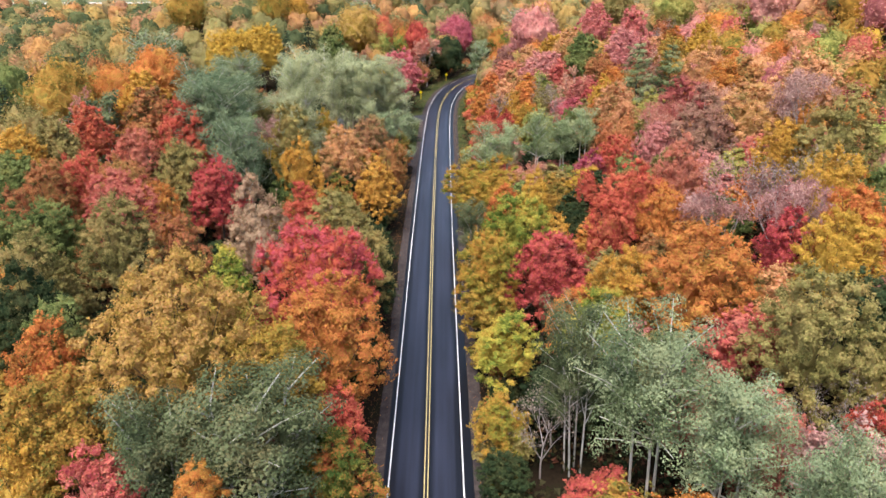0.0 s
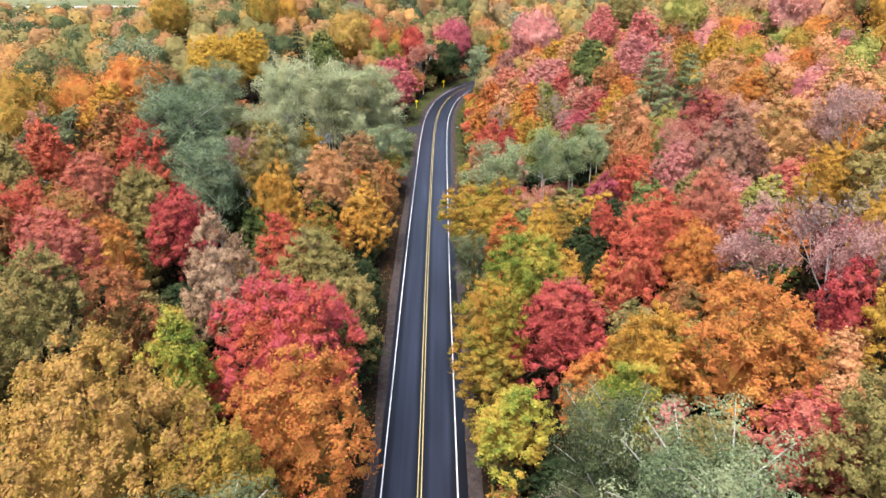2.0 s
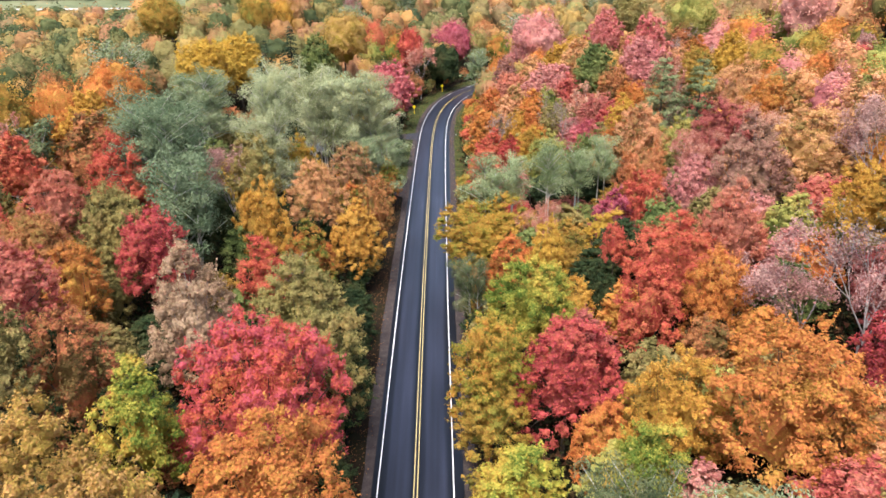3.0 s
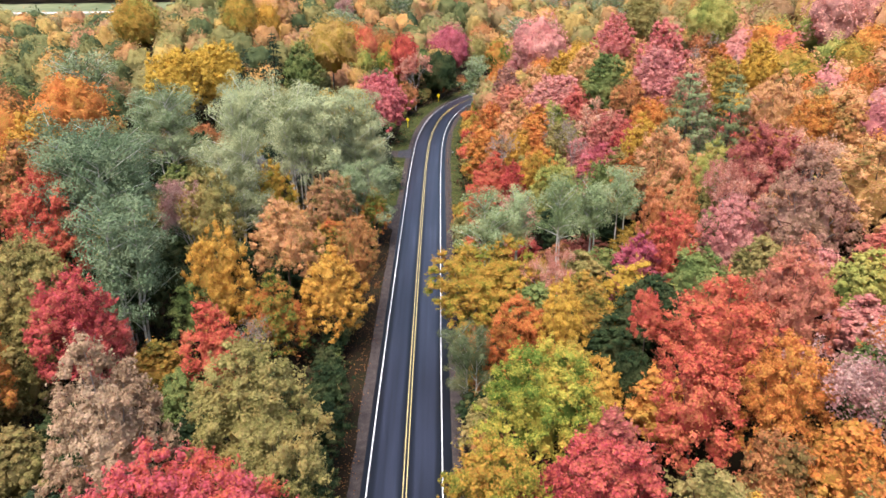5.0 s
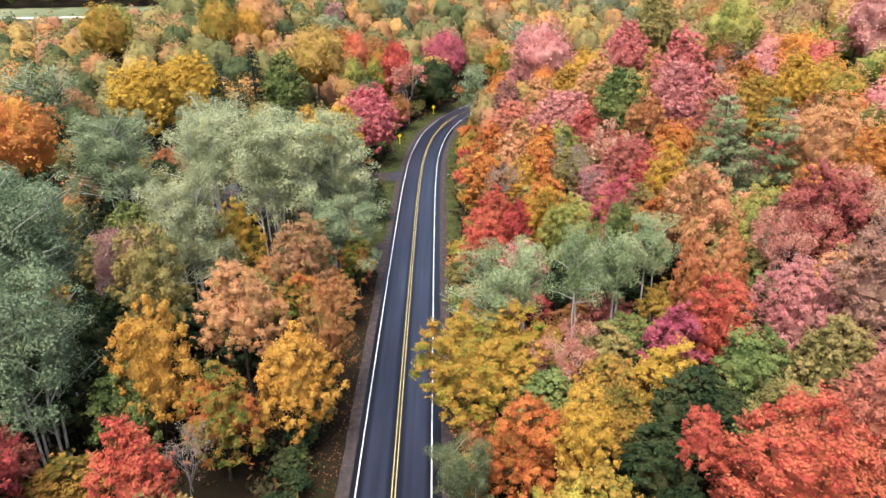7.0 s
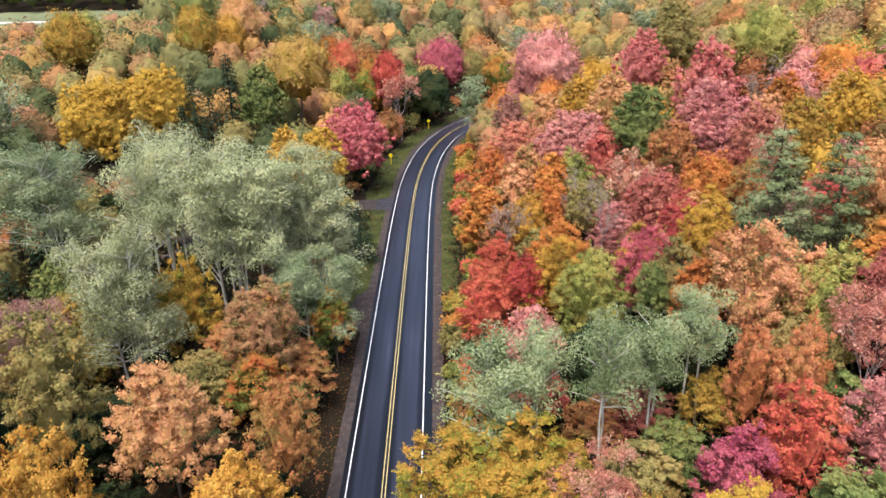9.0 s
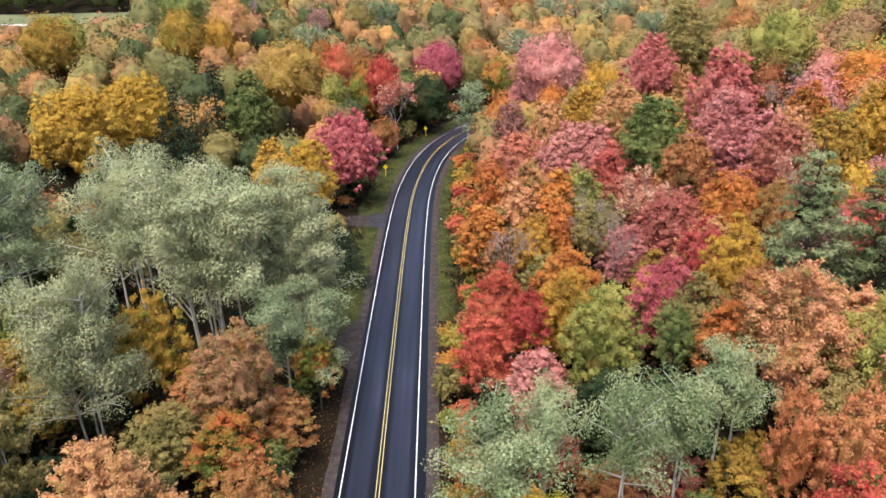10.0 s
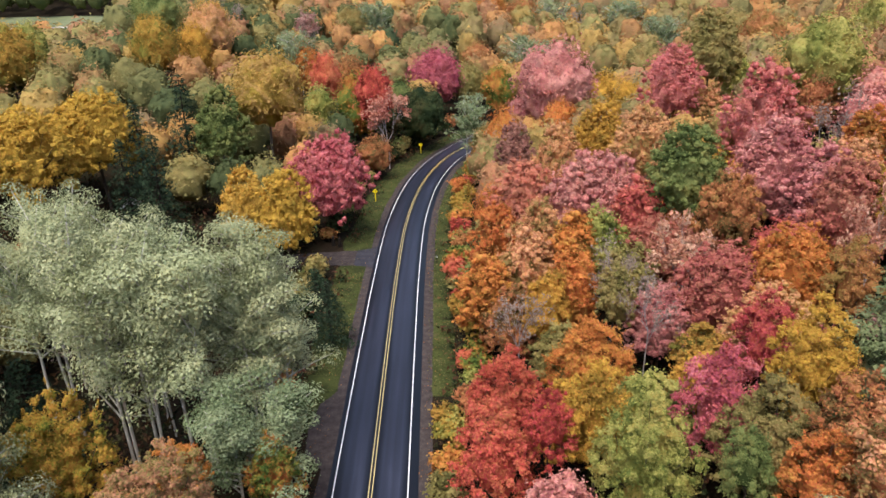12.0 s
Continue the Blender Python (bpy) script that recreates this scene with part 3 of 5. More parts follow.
def bare_form(count, size, seed):
    """A nearly leafless tree 16 m tall, crown of 5 m radius: a fan of branches and thin twigs with few leaves left."""
    global rng
    rng = np.random.default_rng(seed)
    verts, faces, twigs, twig_faces, tips = [], [], [], [], []

    def grow(p, d, length, r, depth):
        q = p + d * length
        bend = Vector(rng.normal(size=3)) * 0.06 * length
        tube(twigs if depth else verts, twig_faces if depth else faces, [p, p.lerp(q, 0.5) + bend, q], [r, r * 0.8, r * 0.55], 5 if depth < 2 else 3)
        if depth == 4:
            tips.append(q)
            return
        for k in range(3 if depth else 5):
            side = Vector(rng.normal(size=3))
            side -= d * side.dot(d)
            e = (d + side.normalized() * rng.uniform(0.35, 0.85) + Vector((0, 0, 0.12))).normalized()
            grow(p.lerp(q, rng.uniform(0.55, 1.0)), e, length * rng.uniform(0.58, 0.8), r * 0.52, depth + 1)

    grow(Vector((0, 0, -0.3)), Vector((0, 0, 1)), 5.4, 0.15, 0)
    t = np.array([tuple(v) for v in tips])
    flat = np.percentile(np.hypot(t[:, 0], t[:, 1]), 92)
    k, kz = 5 / flat, 16 / t[:, 2].max()
    verts, twigs = np.array(verts) * (k, k, kz), np.array(twigs) * (k, k, kz)
    t = t * (k, k, kz)
    p = t[rng.integers(0, len(t), count)] + rng.normal(size=(count, 3)) * 0.35
    nrm = rng.normal(size=(count, 3)) + (0, 0, 0.5)
    crown = mesh_of("crown", *sprays(p, nrm / np.linalg.norm(nrm, axis=1, keepdims=True), size, 0.65))
    return mesh_of("trunk", verts, faces, None, True), mesh_of("branchwork", twigs, twig_faces, None, True), crown


FORMS = {
    ("small", 0): [broad_form(9400, 0.104, 11 + k, 80 + 9 * k, 3.2, 13, 0.1 + 0.12 * (k % 4), core=2, solid=0.6) for k in range(6)],
    ("broad", 0): [broad_form(20000, 0.112, 21 + k, 170 + 16 * k, 5, 16, 0.1 + 0.11 * (k % 4), core=3, solid=0.6) for k in range(6)],
    ("large", 0): [broad_form(42000, 0.117, 31 + k, 360 + 30 * k, 8, 18, 0.1, core=3, solid=0.6) for k in range(3)],
    ("small", 1): [broad_form(1500, 0.185, 41 + k, 50 + 4 * k, 3.2, 13, 0.1 + 0.12 * (k % 4), core=4, full=0.7, solid=0, shaggy=0.14, shell=0.5) for k in range(6)],
    ("broad", 1): [broad_form(2900, 0.205, 51 + k, 100 + 8 * k, 5, 16, 0.1 + 0.11 * (k % 4), core=4, full=0.7, solid=0, shaggy=0.14, shell=0.5) for k in range(6)],
    ("large", 1): [broad_form(5400, 0.235, 57 + k, 180 + 14 * k, 8, 18, 0.1, core=4, full=0.7, solid=0, shaggy=0.14, shell=0.5) for k in range(3)],
    ("small", 2): [broad_form(3400, 0.155, 141 + k, 90 + 8 * k, 3.2, 13, 0.1 + 0.12 * (k % 4), core=3, full=0.6, solid=0.8, shaggy=0.26, shell=0.22) for k in range(4)],
    ("broad", 2): [broad_form(7000, 0.168, 151 + k, 190 + 12 * k, 5, 16, 0.1 + 0.11 * (k % 4), core=3, full=0.6, solid=0.8, shaggy=0.26, shell=0.22) for k in range(4)],
    ("large", 2): [broad_form(14000, 0.188, 157 + k, 360 + 20 * k, 8, 18, 0.1, core=3, full=0.6, solid=0.8, shaggy=0.26, shell=0.22) for k in range(3)],
    ("small", 3): [broad_form(650, 0.27, 161 + k, 30 + 3 * k, 3.2, 13, 0.1 + 0.12 * (k % 4), core=3, full=0.68, solid=0, shaggy=0.16, shell=0.45) for k in range(4)],
    ("broad", 3): [broad_form(1300, 0.26, 167 + k, 50 + 4 * k, 5, 16, 0.1 + 0.11 * (k % 4), core=3, full=0.68, solid=0, shaggy=0.16, shell=0.45) for k in range(4)],
    ("large", 3): [broad_form(1700, 0.34, 173 + k, 80 + 6 * k, 8, 18, 0.1, core=4, full=0.68, solid=0, shaggy=0.16, shell=0.45) for k in range(2)],
    ("shrub", 0): [broad_form(900, 0.19, 61 + k, 20, 2.0, 4.6, 0.2 * k, 1.9) for k in range(3)],
    ("shrub", 1): [broad_form(380, 0.3, 65 + k, 15, 2.0, 4.6, 0.25 * k, 1.9, core=1) for k in range(2)],
    ("aspen", 0): [aspen_form(27000, 0.1, 70 + k, 3 + k % 2, low=0.33, thick=1.2) for k in range(4)],
    ("aspen", 1): [aspen_form(3600, 0.23, 76 + k, 3 + k % 2) for k in range(3)],
    ("tall_aspen", 0): [aspen_form(46000, 0.105, 72 + k, 5, 1.6, low=0.33, thick=1.2) for k in range(2)],
    ("tall_aspen", 1): [aspen_form(5600, 0.26, 78 + k, 5, 1.6) for k in range(2)],
    ("high_aspen", 0): [aspen_form(30000, 0.088, 132 + k, 3, 1.3, 0.5, 0.7, 1.3) for k in range(2)],
    ("high_aspen", 1): [aspen_form(5000, 0.23, 132 + k, 3, 1.3, 0.5, 0.7, 1.3) for k in range(2)],
    ("birch", 0): [aspen_form(13000, 0.1, 120 + k, 2, 1.0, 0.57 + 0.03 * (k % 3), 0.45, 1.5) for k in range(5)],
    ("birch", 1): [aspen_form(2200, 0.25, 126 + k, 2, 1.0, 0.5, 0.5, 1.5) for k in range(2)],
    ("conifer", 0): [conifer_form(8000, 0.18, 80 + k) for k in range(2)],
    ("conifer", 1): [conifer_form(2400, 0.34, 84 + k) for k in range(2)],
    ("pine", 0): [conifer_form(16500, 0.19, 90 + k, True) for k in range(2)],
    ("pine", 1): [conifer_form(2600, 0.38, 94 + k, True) for k in range(2)],
    ("bare", 0): [bare_form(1500, 0.125, 100 + k) for k in range(3)],
    ("bare", 1): [bare_form(700, 0.22, 105 + k) for k in range(2)],
    ("sparse", 0): [bare_form(8600, 0.13, 110 + k) for k in range(3)],
    ("sparse", 1): [bare_form(2100, 0.27, 115 + k) for k in range(2)],
}
TALL = {"small": (3.2, 12.9), "broad": (5.0, 15.8), "large": (8.0, 17.9), "shrub": (2.0, 4.5), "aspen": (3.5, 15.6), "tall_aspen": (5.4, 15.6), "birch": (3.1, 15.6), "high_aspen": (4.4, 15.6), "conifer": (4.0, 17.6), "pine": (4.2, 17.6), "bare": (5.0, 16.0), "sparse": (5.0, 16.0)}

# kind: form, bark, leaf colours from the darkest patches to the palest, name, label
KINDS = {
    "gold": ("broad", BARK, [(164, 126, 32), (212, 154, 36), (226, 172, 46), (204, 156, 44)], "maple_tree", "golden-yellow autumn maple with a full rounded crown"),
    "flame": ("broad", BARK, [(214, 90, 96), (216, 88, 80), (214, 96, 66), (206, 116, 56)], "maple_tree", "rose-red maple turning orange at its side"),
    "ovalgold": ("broad", BARK, [(132, 136, 36), (184, 156, 38), (214, 150, 42), (172, 150, 42)], "maple_tree", "broad golden-green maple leaning over the road"),
    "yellow": ("broad", BARK, [(184, 132, 30), (226, 164, 40), (236, 184, 66), (206, 156, 46)], "maple_tree", "bright yellow autumn tree beside the road"),
    "ochre": ("broad", BARK, [(120, 112, 38), (182, 140, 42), (200, 148, 50), (150, 138, 46)], "oak_tree", "ochre and olive autumn oak"),
    "tan": ("broad", BARK, [(160, 132, 44), (198, 154, 60), (206, 160, 86), (180, 148, 42)], "oak_tree", "large tan-yellow oak with a domed crown"),
    "orange": ("broad", BARK, [(160, 104, 38), (218, 118, 42), (230, 140, 62), (212, 146, 54)], "maple_tree", "orange autumn maple with a leafy crown"),
    "orangerust": ("broad", BARK, [(168, 108, 42), (212, 122, 50), (214, 122, 58), (214, 150, 56)], "maple_tree", "large rusty-orange maple beside the road"),
    "peach": ("broad", BARK, [(160, 136, 70), (226, 150, 92), (236, 172, 120), (218, 158, 88)], "maple_tree", "pale peach-orange autumn maple"),
    "spire": ("broad", BARK, [(188, 120, 56), (224, 136, 76), (232, 156, 100), (206, 146, 70)], "maple_tree", "narrow peach-orange maple with a pointed crown"),
    "rust": ("broad", BARK, [(124, 100, 52), (188, 114, 64), (208, 132, 78), (170, 132, 66)], "oak_tree", "rust-brown autumn oak in the woods"),
    "red": ("broad", BARK, [(164, 66, 50), (214, 82, 66), (226, 106, 82), (208, 110, 72)], "maple_tree", "bright red autumn maple with spreading limbs"),
    "coral": ("broad", BARK, [(178, 82, 68), (214, 100, 86), (224, 128, 106), (206, 118, 100)], "maple_tree", "coral-red autumn maple in the woods"),
    "crimson": ("broad", BARK, [(152, 58, 54), (206, 72, 70), (220, 98, 88), (184, 84, 66)], "maple_tree", "deep crimson autumn maple in full colour"),
    "pinkmaple": ("broad", BARK, [(178, 78, 84), (222, 102, 106), (232, 132, 132), (206, 104, 100)], "maple_tree", "rose-pink autumn maple in full colour"),
    "rosy": ("broad", BARK, [(176, 98, 96), (222, 132, 124), (234, 160, 148), (206, 132, 126)], "maple_tree", "dusty rose autumn maple on the hillside"),
    "magenta": ("broad", BARK, [(150, 58, 88), (196, 82, 110), (214, 112, 132), (176, 80, 96)], "ash_tree", "magenta-purple autumn ash with dense crown"),
    "maroon": ("broad", BARK, [(146, 70, 64), (188, 92, 84), (206, 116, 102), (172, 100, 82)], "maple_tree", "dull maroon autumn maple in the woods"),
    "salmon": ("sparse", DEAD_WOOD, [(196, 118, 98), (228, 154, 126), (232, 182, 154)], "maple_tree", "salmon-pink maple thinning to grey twigs"),
    "mauve": ("sparse", DEAD_WOOD, [(170, 116, 108), (204, 148, 138), (220, 176, 164)], "ash_tree", "mauve-grey tree losing its leaves"),
    "tawny": ("broad", DEAD_WOOD, [(150, 114, 88), (190, 148, 116), (208, 170, 138)], "beech_tree", "tawny pink-brown tree thinning to pale twigs"),
    "bare": ("bare", DEAD_WOOD, [(150, 126, 112), (176, 156, 142)], "bare_tree", "nearly leafless tree with pale grey twigs"),
    "limegold": ("broad", BARK, [(100, 124, 34), (160, 160, 44), (204, 184, 56), (208, 162, 48)], "maple_tree", "yellow-green maple turning gold"),
    "dusty": ("broad", DEAD_WOOD, [(138, 92, 78), (176, 116, 100), (196, 142, 122), (168, 124, 98)], "maple_tree", "dusty rose-brown maple with thinning leaves"),
    "rosyrust": ("broad", BARK, [(112, 116, 58), (176, 128, 80), (210, 138, 104), (150, 132, 70)], "maple_tree", "green maple turning rosy brown at its top"),
    "lime": ("broad", BARK, [(116, 126, 50), (164, 164, 68), (190, 182, 88), (190, 168, 72)], "linden_tree", "yellow-green tree turning colour"),
    "olive": ("broad", BARK, [(112, 106, 52), (152, 138, 72), (176, 156, 88), (168, 138, 72)], "oak_tree", "olive-green oak turning brown"),
    "mixed": ("broad", BARK, [(76, 100, 36), (126, 132, 44), (198, 130, 46), (212, 104, 54)], "maple_tree", "green maple with orange patches"),
    "green": ("broad", BARK, [(80, 96, 46), (116, 130, 62), (138, 148, 78), (146, 146, 70)], "maple_tree", "still green leafy tree"),
    # understorey green coloured darker, to carry the shade of the forest gaps
    "shadegreen": ("broad", DARK_BARK, [(38, 54, 32), (54, 72, 40), (74, 86, 48), (88, 88, 50)], "understorey_tree", "understorey tree with shade put into its dark green leaves"),
    "sage": ("aspen", PALE_BARK, [(98, 114, 74), (132, 148, 100), (158, 172, 126), (166, 172, 122)], "aspen_tree", "grey-green aspen with pale forked stems"),
    "sageR": ("birch", PALE_BARK, [(112, 130, 80), (150, 166, 110), (176, 190, 138), (180, 182, 120)], "birch_tree", "sage-green birch with a slender white stem"),
    "highsage": ("high_aspen", PALE_BARK, [(98, 114, 74), (132, 148, 100), (158, 172, 126), (166, 172, 122)], "aspen_tree", "sage-green aspen with a spreading crown on a forked white stem"),
    "palesage": ("aspen", PALE_BARK, [(138, 145, 96), (170, 177, 124), (194, 199, 150), (196, 195, 136)], "aspen_tree", "pale silver-green aspen with leaning white stems"),
    "highpale": ("high_aspen", PALE_BARK, [(138, 145, 96), (170, 177, 124), (194, 199, 150), (196, 195, 136)], "aspen_tree", "pale silver-green aspen with a high crown on bare white stems"),
    "darksage": ("aspen", PALE_BARK, [(74, 86, 54), (102, 114, 72), (124, 132, 90), (136, 130, 82)], "poplar_tree", "dull grey-green poplar with pale branches"),
    "aspengreen": ("aspen", PALE_BARK, [(86, 105, 70), (116, 136, 96), (140, 158, 118), (144, 156, 108)], "aspen_tree", "still green aspen with a tall full crown"),
    "conifer": ("conifer", DARK_BARK, [(36, 54, 38), (54, 74, 50), (72, 90, 62)], "spruce_tree", "dark green spruce in the shade"),
    "pine": ("pine", BARK, [(104, 118, 70), (134, 146, 92), (158, 164, 112)], "pine_tree", "tall grey-green white pine"),
}
LEAVES = {k: leafage(k + "_leaves", v[2], calm=0.45) for k, v in KINDS.items()}
STANDING = []
pick = random.Random(5)


def plant(kind, *spots, low=False, close=156):
    """One tree for each (x, y, height, crown radius); low: shrubs, leafy to the ground."""
    form, bark, _, name, label = KINDS[kind]
    for x, y, h, r in spots:
        STANDING.append((x, y, r))
        near = 0 if y < (close if form not in ("aspen", "high_aspen") else close + 22) and -0.5 * y - 22 < x < 0.5 * y + 22 and abs(x) < 56 else 1
        grown = "shrub" if low else "tall_aspen" if form == "aspen" and r > 5.2 else form if form != "broad" else "small" if r < 3.9 else "broad" if r < 6.6 else "large"
        r0, h0 = TALL[grown]
        if grown in ("small", "broad", "large"):
            near = (2 if y < 190 and abs(x) < 50 else 3) if close < 100 else 2 if near and y < 236 and abs(x) < 66 else near
        trunk, limbs, crown = pick.choice(FORMS[grown, near])
        if low:
            tree = tagged(new("shrub"), SHRUB_LABELS[kind], "shrub", "shrubs along the forest edge")
        else:
            tree = tagged(new(name), label, "tree", "trees of the roadside forest")
        tree.empty_display_size = 0.5
        tree.matrix_world = pose(x, y, rise(x, y) - 0.05, pick.uniform(-2, 2), pick.uniform(-2, 2), pick.uniform(0, 360))
        # the crown keeps its proportions at the top of the stem; the stem takes up the rest of the height
        wide, deep = r / r0, r / r0 * pick.uniform(0.92, 1.08)
        tall = h / h0 if form in ("conifer", "pine") or low else min(h / h0, wide * pick.uniform(1.0, 1.25) * ((0.92 if h > 21.5 else 1.35) if form == "aspen" else 9.0 if form in ("birch", "high_aspen") else 1.7 if kind == "yellow" else 2.0 if kind == "spire" else 1.35 if form == "sparse" else 1.0))
        for piece, me, mat in (("trunk", trunk, bark), ("branchwork", limbs, bark), ("crown", crown, LEAVES[kind])):
            if me is None:
                continue
            if not me.materials:
                me.materials.append(mat)
            ob = part(piece, me, tree)
            if piece == "trunk":
                tip = max(v.co.z for v in me.vertices)
                ob.matrix_local = Matrix.Diagonal((wide, deep, (h - h0 * tall + tip * tall) / tip, 1))
            else:
                ob.matrix_local = Matrix.Translation((0, 0, h - h0 * tall)) @ Matrix.Diagonal((wide, deep, tall, 1))
            ob.material_slots[0].link = "OBJECT"
            ob.material_slots[0].material = mat


SHRUB_LABELS = {"green": "low green shrub at the forest edge", "shadegreen": "green shrub at the forest edge with shade put into its colour", "olive": "olive-green shrub at the forest edge", "mixed": "green and orange shrub at the forest edge",
                "orange": "orange autumn shrub at the forest edge", "rust": "rust-brown shrub at the forest edge", "red": "red sumac shrub at the forest edge", "ochre": "ochre-yellow shrub at the forest edge", "lime": "yellow-green shrub at the forest edge"}

plant("gold",
      (38, 61.7, 16.8, 3.9), (19, 67, 15.7, 4.4), (44.3, 74.6, 16.9, 4.1), (45.4, 89.9, 16.9, 4.2), (14, 99.6, 15.8, 2.7), (-65.8, 104.7, 19.4, 4.7),
      (23.1, 109.1, 11.2, 3.3), (33.2, 144.3, 16.7, 3.9), (17.5, 145.4, 16.3, 3.3), (-63.9, 148.8, 21.2, 6.1), (16, 164.7, 15.6, 2.6),
      (61.8, 171.5, 16.5, 4.6), (-17.8, 199, 18, 5), (-61.1, 210, 24, 8.2), (33.2, 216.6, 18, 5.7), (-56.5, 226.4, 22.9, 8.4), (47.8, 253.1, 16.5, 4.4),
      (47.3, 271.5, 18.2, 6.4), (-56.3, 287.4, 20.7, 5.2), (-61.7, 321.2, 22.5, 7),
      )
plant("limegold",
      (14.9, 60.2, 15.7, 3.1), (6.6, 63.3, 11.8, 3.8), (-22.6, 64.8, 18.7, 3.7), (9.9, 86.6, 16.9, 5.4),
      )
plant("pinkmaple",
      (26.7, 145.6, 15.4, 3.6), (-12.9, 215.1, 18.7, 7), (51.5, 198, 21.3, 5.9), (45.1, 218.7, 23.1, 4.8), (61.4, 264.6, 18.8, 7.4),
      )
plant("ochre",
      (-28, 41.1, 19.1, 5), (-14.2, 49.5, 18.6, 4.2), (5.1, 73.2, 11, 3.4), (17.6, 104, 11.4, 3.3), (27.8, 124.7, 8.7, 3.2), 
      (-78.1, 144.7, 23.4, 8.3), (52.4, 165.8, 17, 4.9), (-91.8, 266.1, 22.8, 7.6), (-62.9, 278.4, 21.2, 6.7), (-63.9, 419.7, 30.3, 9.3),
      )
plant("rust",
      (-29.2, 69.1, 21, 3.7), (-55.2, 83.8, 17.9, 3.3), (-54, 91.5, 18.7, 4.2), (-44.2, 91.7, 18.6, 4.1), (-44.5, 94.2, 18.8, 4.3), (-8.7, 119.8, 16.1, 3),
      (17.8, 126.2, 7.8, 3.3), (56.5, 132.3, 15.8, 3.6), (-56.5, 133.8, 20.8, 5.9), (32, 137.7, 15.9, 3.2), (-11.2, 138.1, 8.3, 3.7), (42.3, 155.7, 15.2, 2.7),
      (38.7, 175.1, 16.5, 4), (61.5, 202.5, 15.3, 3.2), (48.8, 223.1, 15.8, 3.6), (-8.1, 249.3, 11.3, 4.7), (94.6, 294.3, 18.2, 7.4), (-18.5, 305.8, 22.8, 6.3),
      (20, 345.9, 18.9, 6.2), (45.1, 423.4, 21, 9),
      )
plant("lime",
      (37.9, 128.3, 16, 3.4), (19.5, 140.2, 15.6, 4), (24.9, 177.4, 15.9, 3.1), (66.4, 210.5, 21.3, 6.9), (59.1, 226.8, 16.2, 4.3), (95.7, 244.3, 17.9, 7.1),
      (-22.1, 268.1, 19.1, 4.3), (-93.9, 279.5, 20.6, 5.1),
      )
plant("green",
      (-34.8, 55.6, 17.6, 3.2), (47.4, 72.4, 16, 3.2), (-46.3, 77.4, 18.4, 4), (-52.1, 78.2, 17.9, 3.5), (-60, 93.9, 18.8, 4.3), (-23.3, 95.8, 9.2, 3.1),
      (-25.9, 109.2, 12.3, 3.5), (22.4, 119.3, 8.8, 3.3), (25.2, 136.3, 14.9, 1.9), (-96.5, 158.2, 21.2, 5.5), (36.4, 182.6, 21.1, 5.4), (-35.6, 231.4, 24, 5.7),
      (-4.3, 291.2, 17, 5.9), (-70.4, 302.5, 25.9, 7.3),
      )
plant("conifer",
      (-8.6, 177.6, 9.3, 3), (-11.2, 184, 8.3, 2.7), (-40.9, 210.8, 20.5, 4.5), (-47.6, 215, 18.5, 4.2), (-47.8, 224.6, 23, 4.4), (-43.4, 235.3, 25.3, 5.3),
      )
plant("tan",
      (-21.3, 49, 23.5, 7.5), (-28.5, 239.8, 29.7, 8.8),
      )
plant("orange",
      (17.9, 36.5, 10.4, 3.6), (-16.3, 37.1, 14.7, 1.9), (-34.2, 50.9, 17.6, 3.2), (42, 65.1, 16.9, 4.1), (14.1, 68.4, 11.9, 3), (27.5, 82.3, 15.6, 3.9),
      (10.2, 103.2, 11.9, 4.5), (52.7, 132.8, 16.3, 4), (28.3, 134.5, 15.4, 2.6), (-16.1, 144.9, 11.4, 2.2), (-71.4, 152.4, 21.7, 6.6),
      (19.2, 155.1, 14, 4.7), (39.1, 160, 15.4, 4.1), (19.3, 167.6, 15.6, 3.1), (10.9, 174.5, 14.2, 3.8), (-69.5, 174.8, 22.8, 7.8), (21.4, 177.9, 16.3, 3.5),
      (12.9, 183.7, 17.1, 4.1), (58.4, 183.8, 15.7, 3.6), (49.6, 237.6, 16.3, 4.3), (19.8, 244.2, 17.8, 5), (32, 248, 17.1, 4.6), (158.8, 280.9, 20.3, 10.1),
      )
plant("orange",
      (-28.8, 295.5, 23, 4.9), (173.5, 399.6, 25.3, 7.9), (34.3, 445.1, 20.5, 8.2), (21.3, 464, 21.1, 8.7), (-8.3, 465, 20.4, 7.9),
      )
plant("orangerust",
      (-10.8, 58.5, 18.2, 5.6), (26, 62.7, 18.7, 6), (-38, 89.3, 17.6, 3.1),
      )
plant("red",
      (32.4, 43.5, 9.9, 2.2), (-8.9, 49.2, 12, 2.5), (21.5, 84.2, 16.7, 3.7), (26.4, 91.9, 15.8, 5.7), (20.7, 95.1, 15.7, 1.6),
      (-51, 96.7, 18.9, 4.4), (-20.9, 98.1, 15.3, 3.6), (-41.8, 110.7, 23.8, 5.2), (29.3, 113.9, 14, 3.7), (-63, 124.1, 19.2, 4.2), (8.9, 144.1, 14.2, 3.7),
      (13.2, 144.8, 15.4, 2.3), (10.5, 151, 14.3, 3.9), (-9.1, 267.4, 23.9, 5.5), (-23.5, 291.3, 22.8, 5.8),
      )
plant("flame",
      (-13.4, 69.5, 19.1, 7),
      )
plant("coral",
      (-23, 37.6, 15.5, 3), (-37.3, 77.9, 22.8, 4.2), (33.2, 94.5, 16.5, 4.2), (-46.6, 102.2, 20.7, 4.3), (30.4, 182.3, 16.4, 3.8), (18.5, 199.4, 17.2, 6),
      )
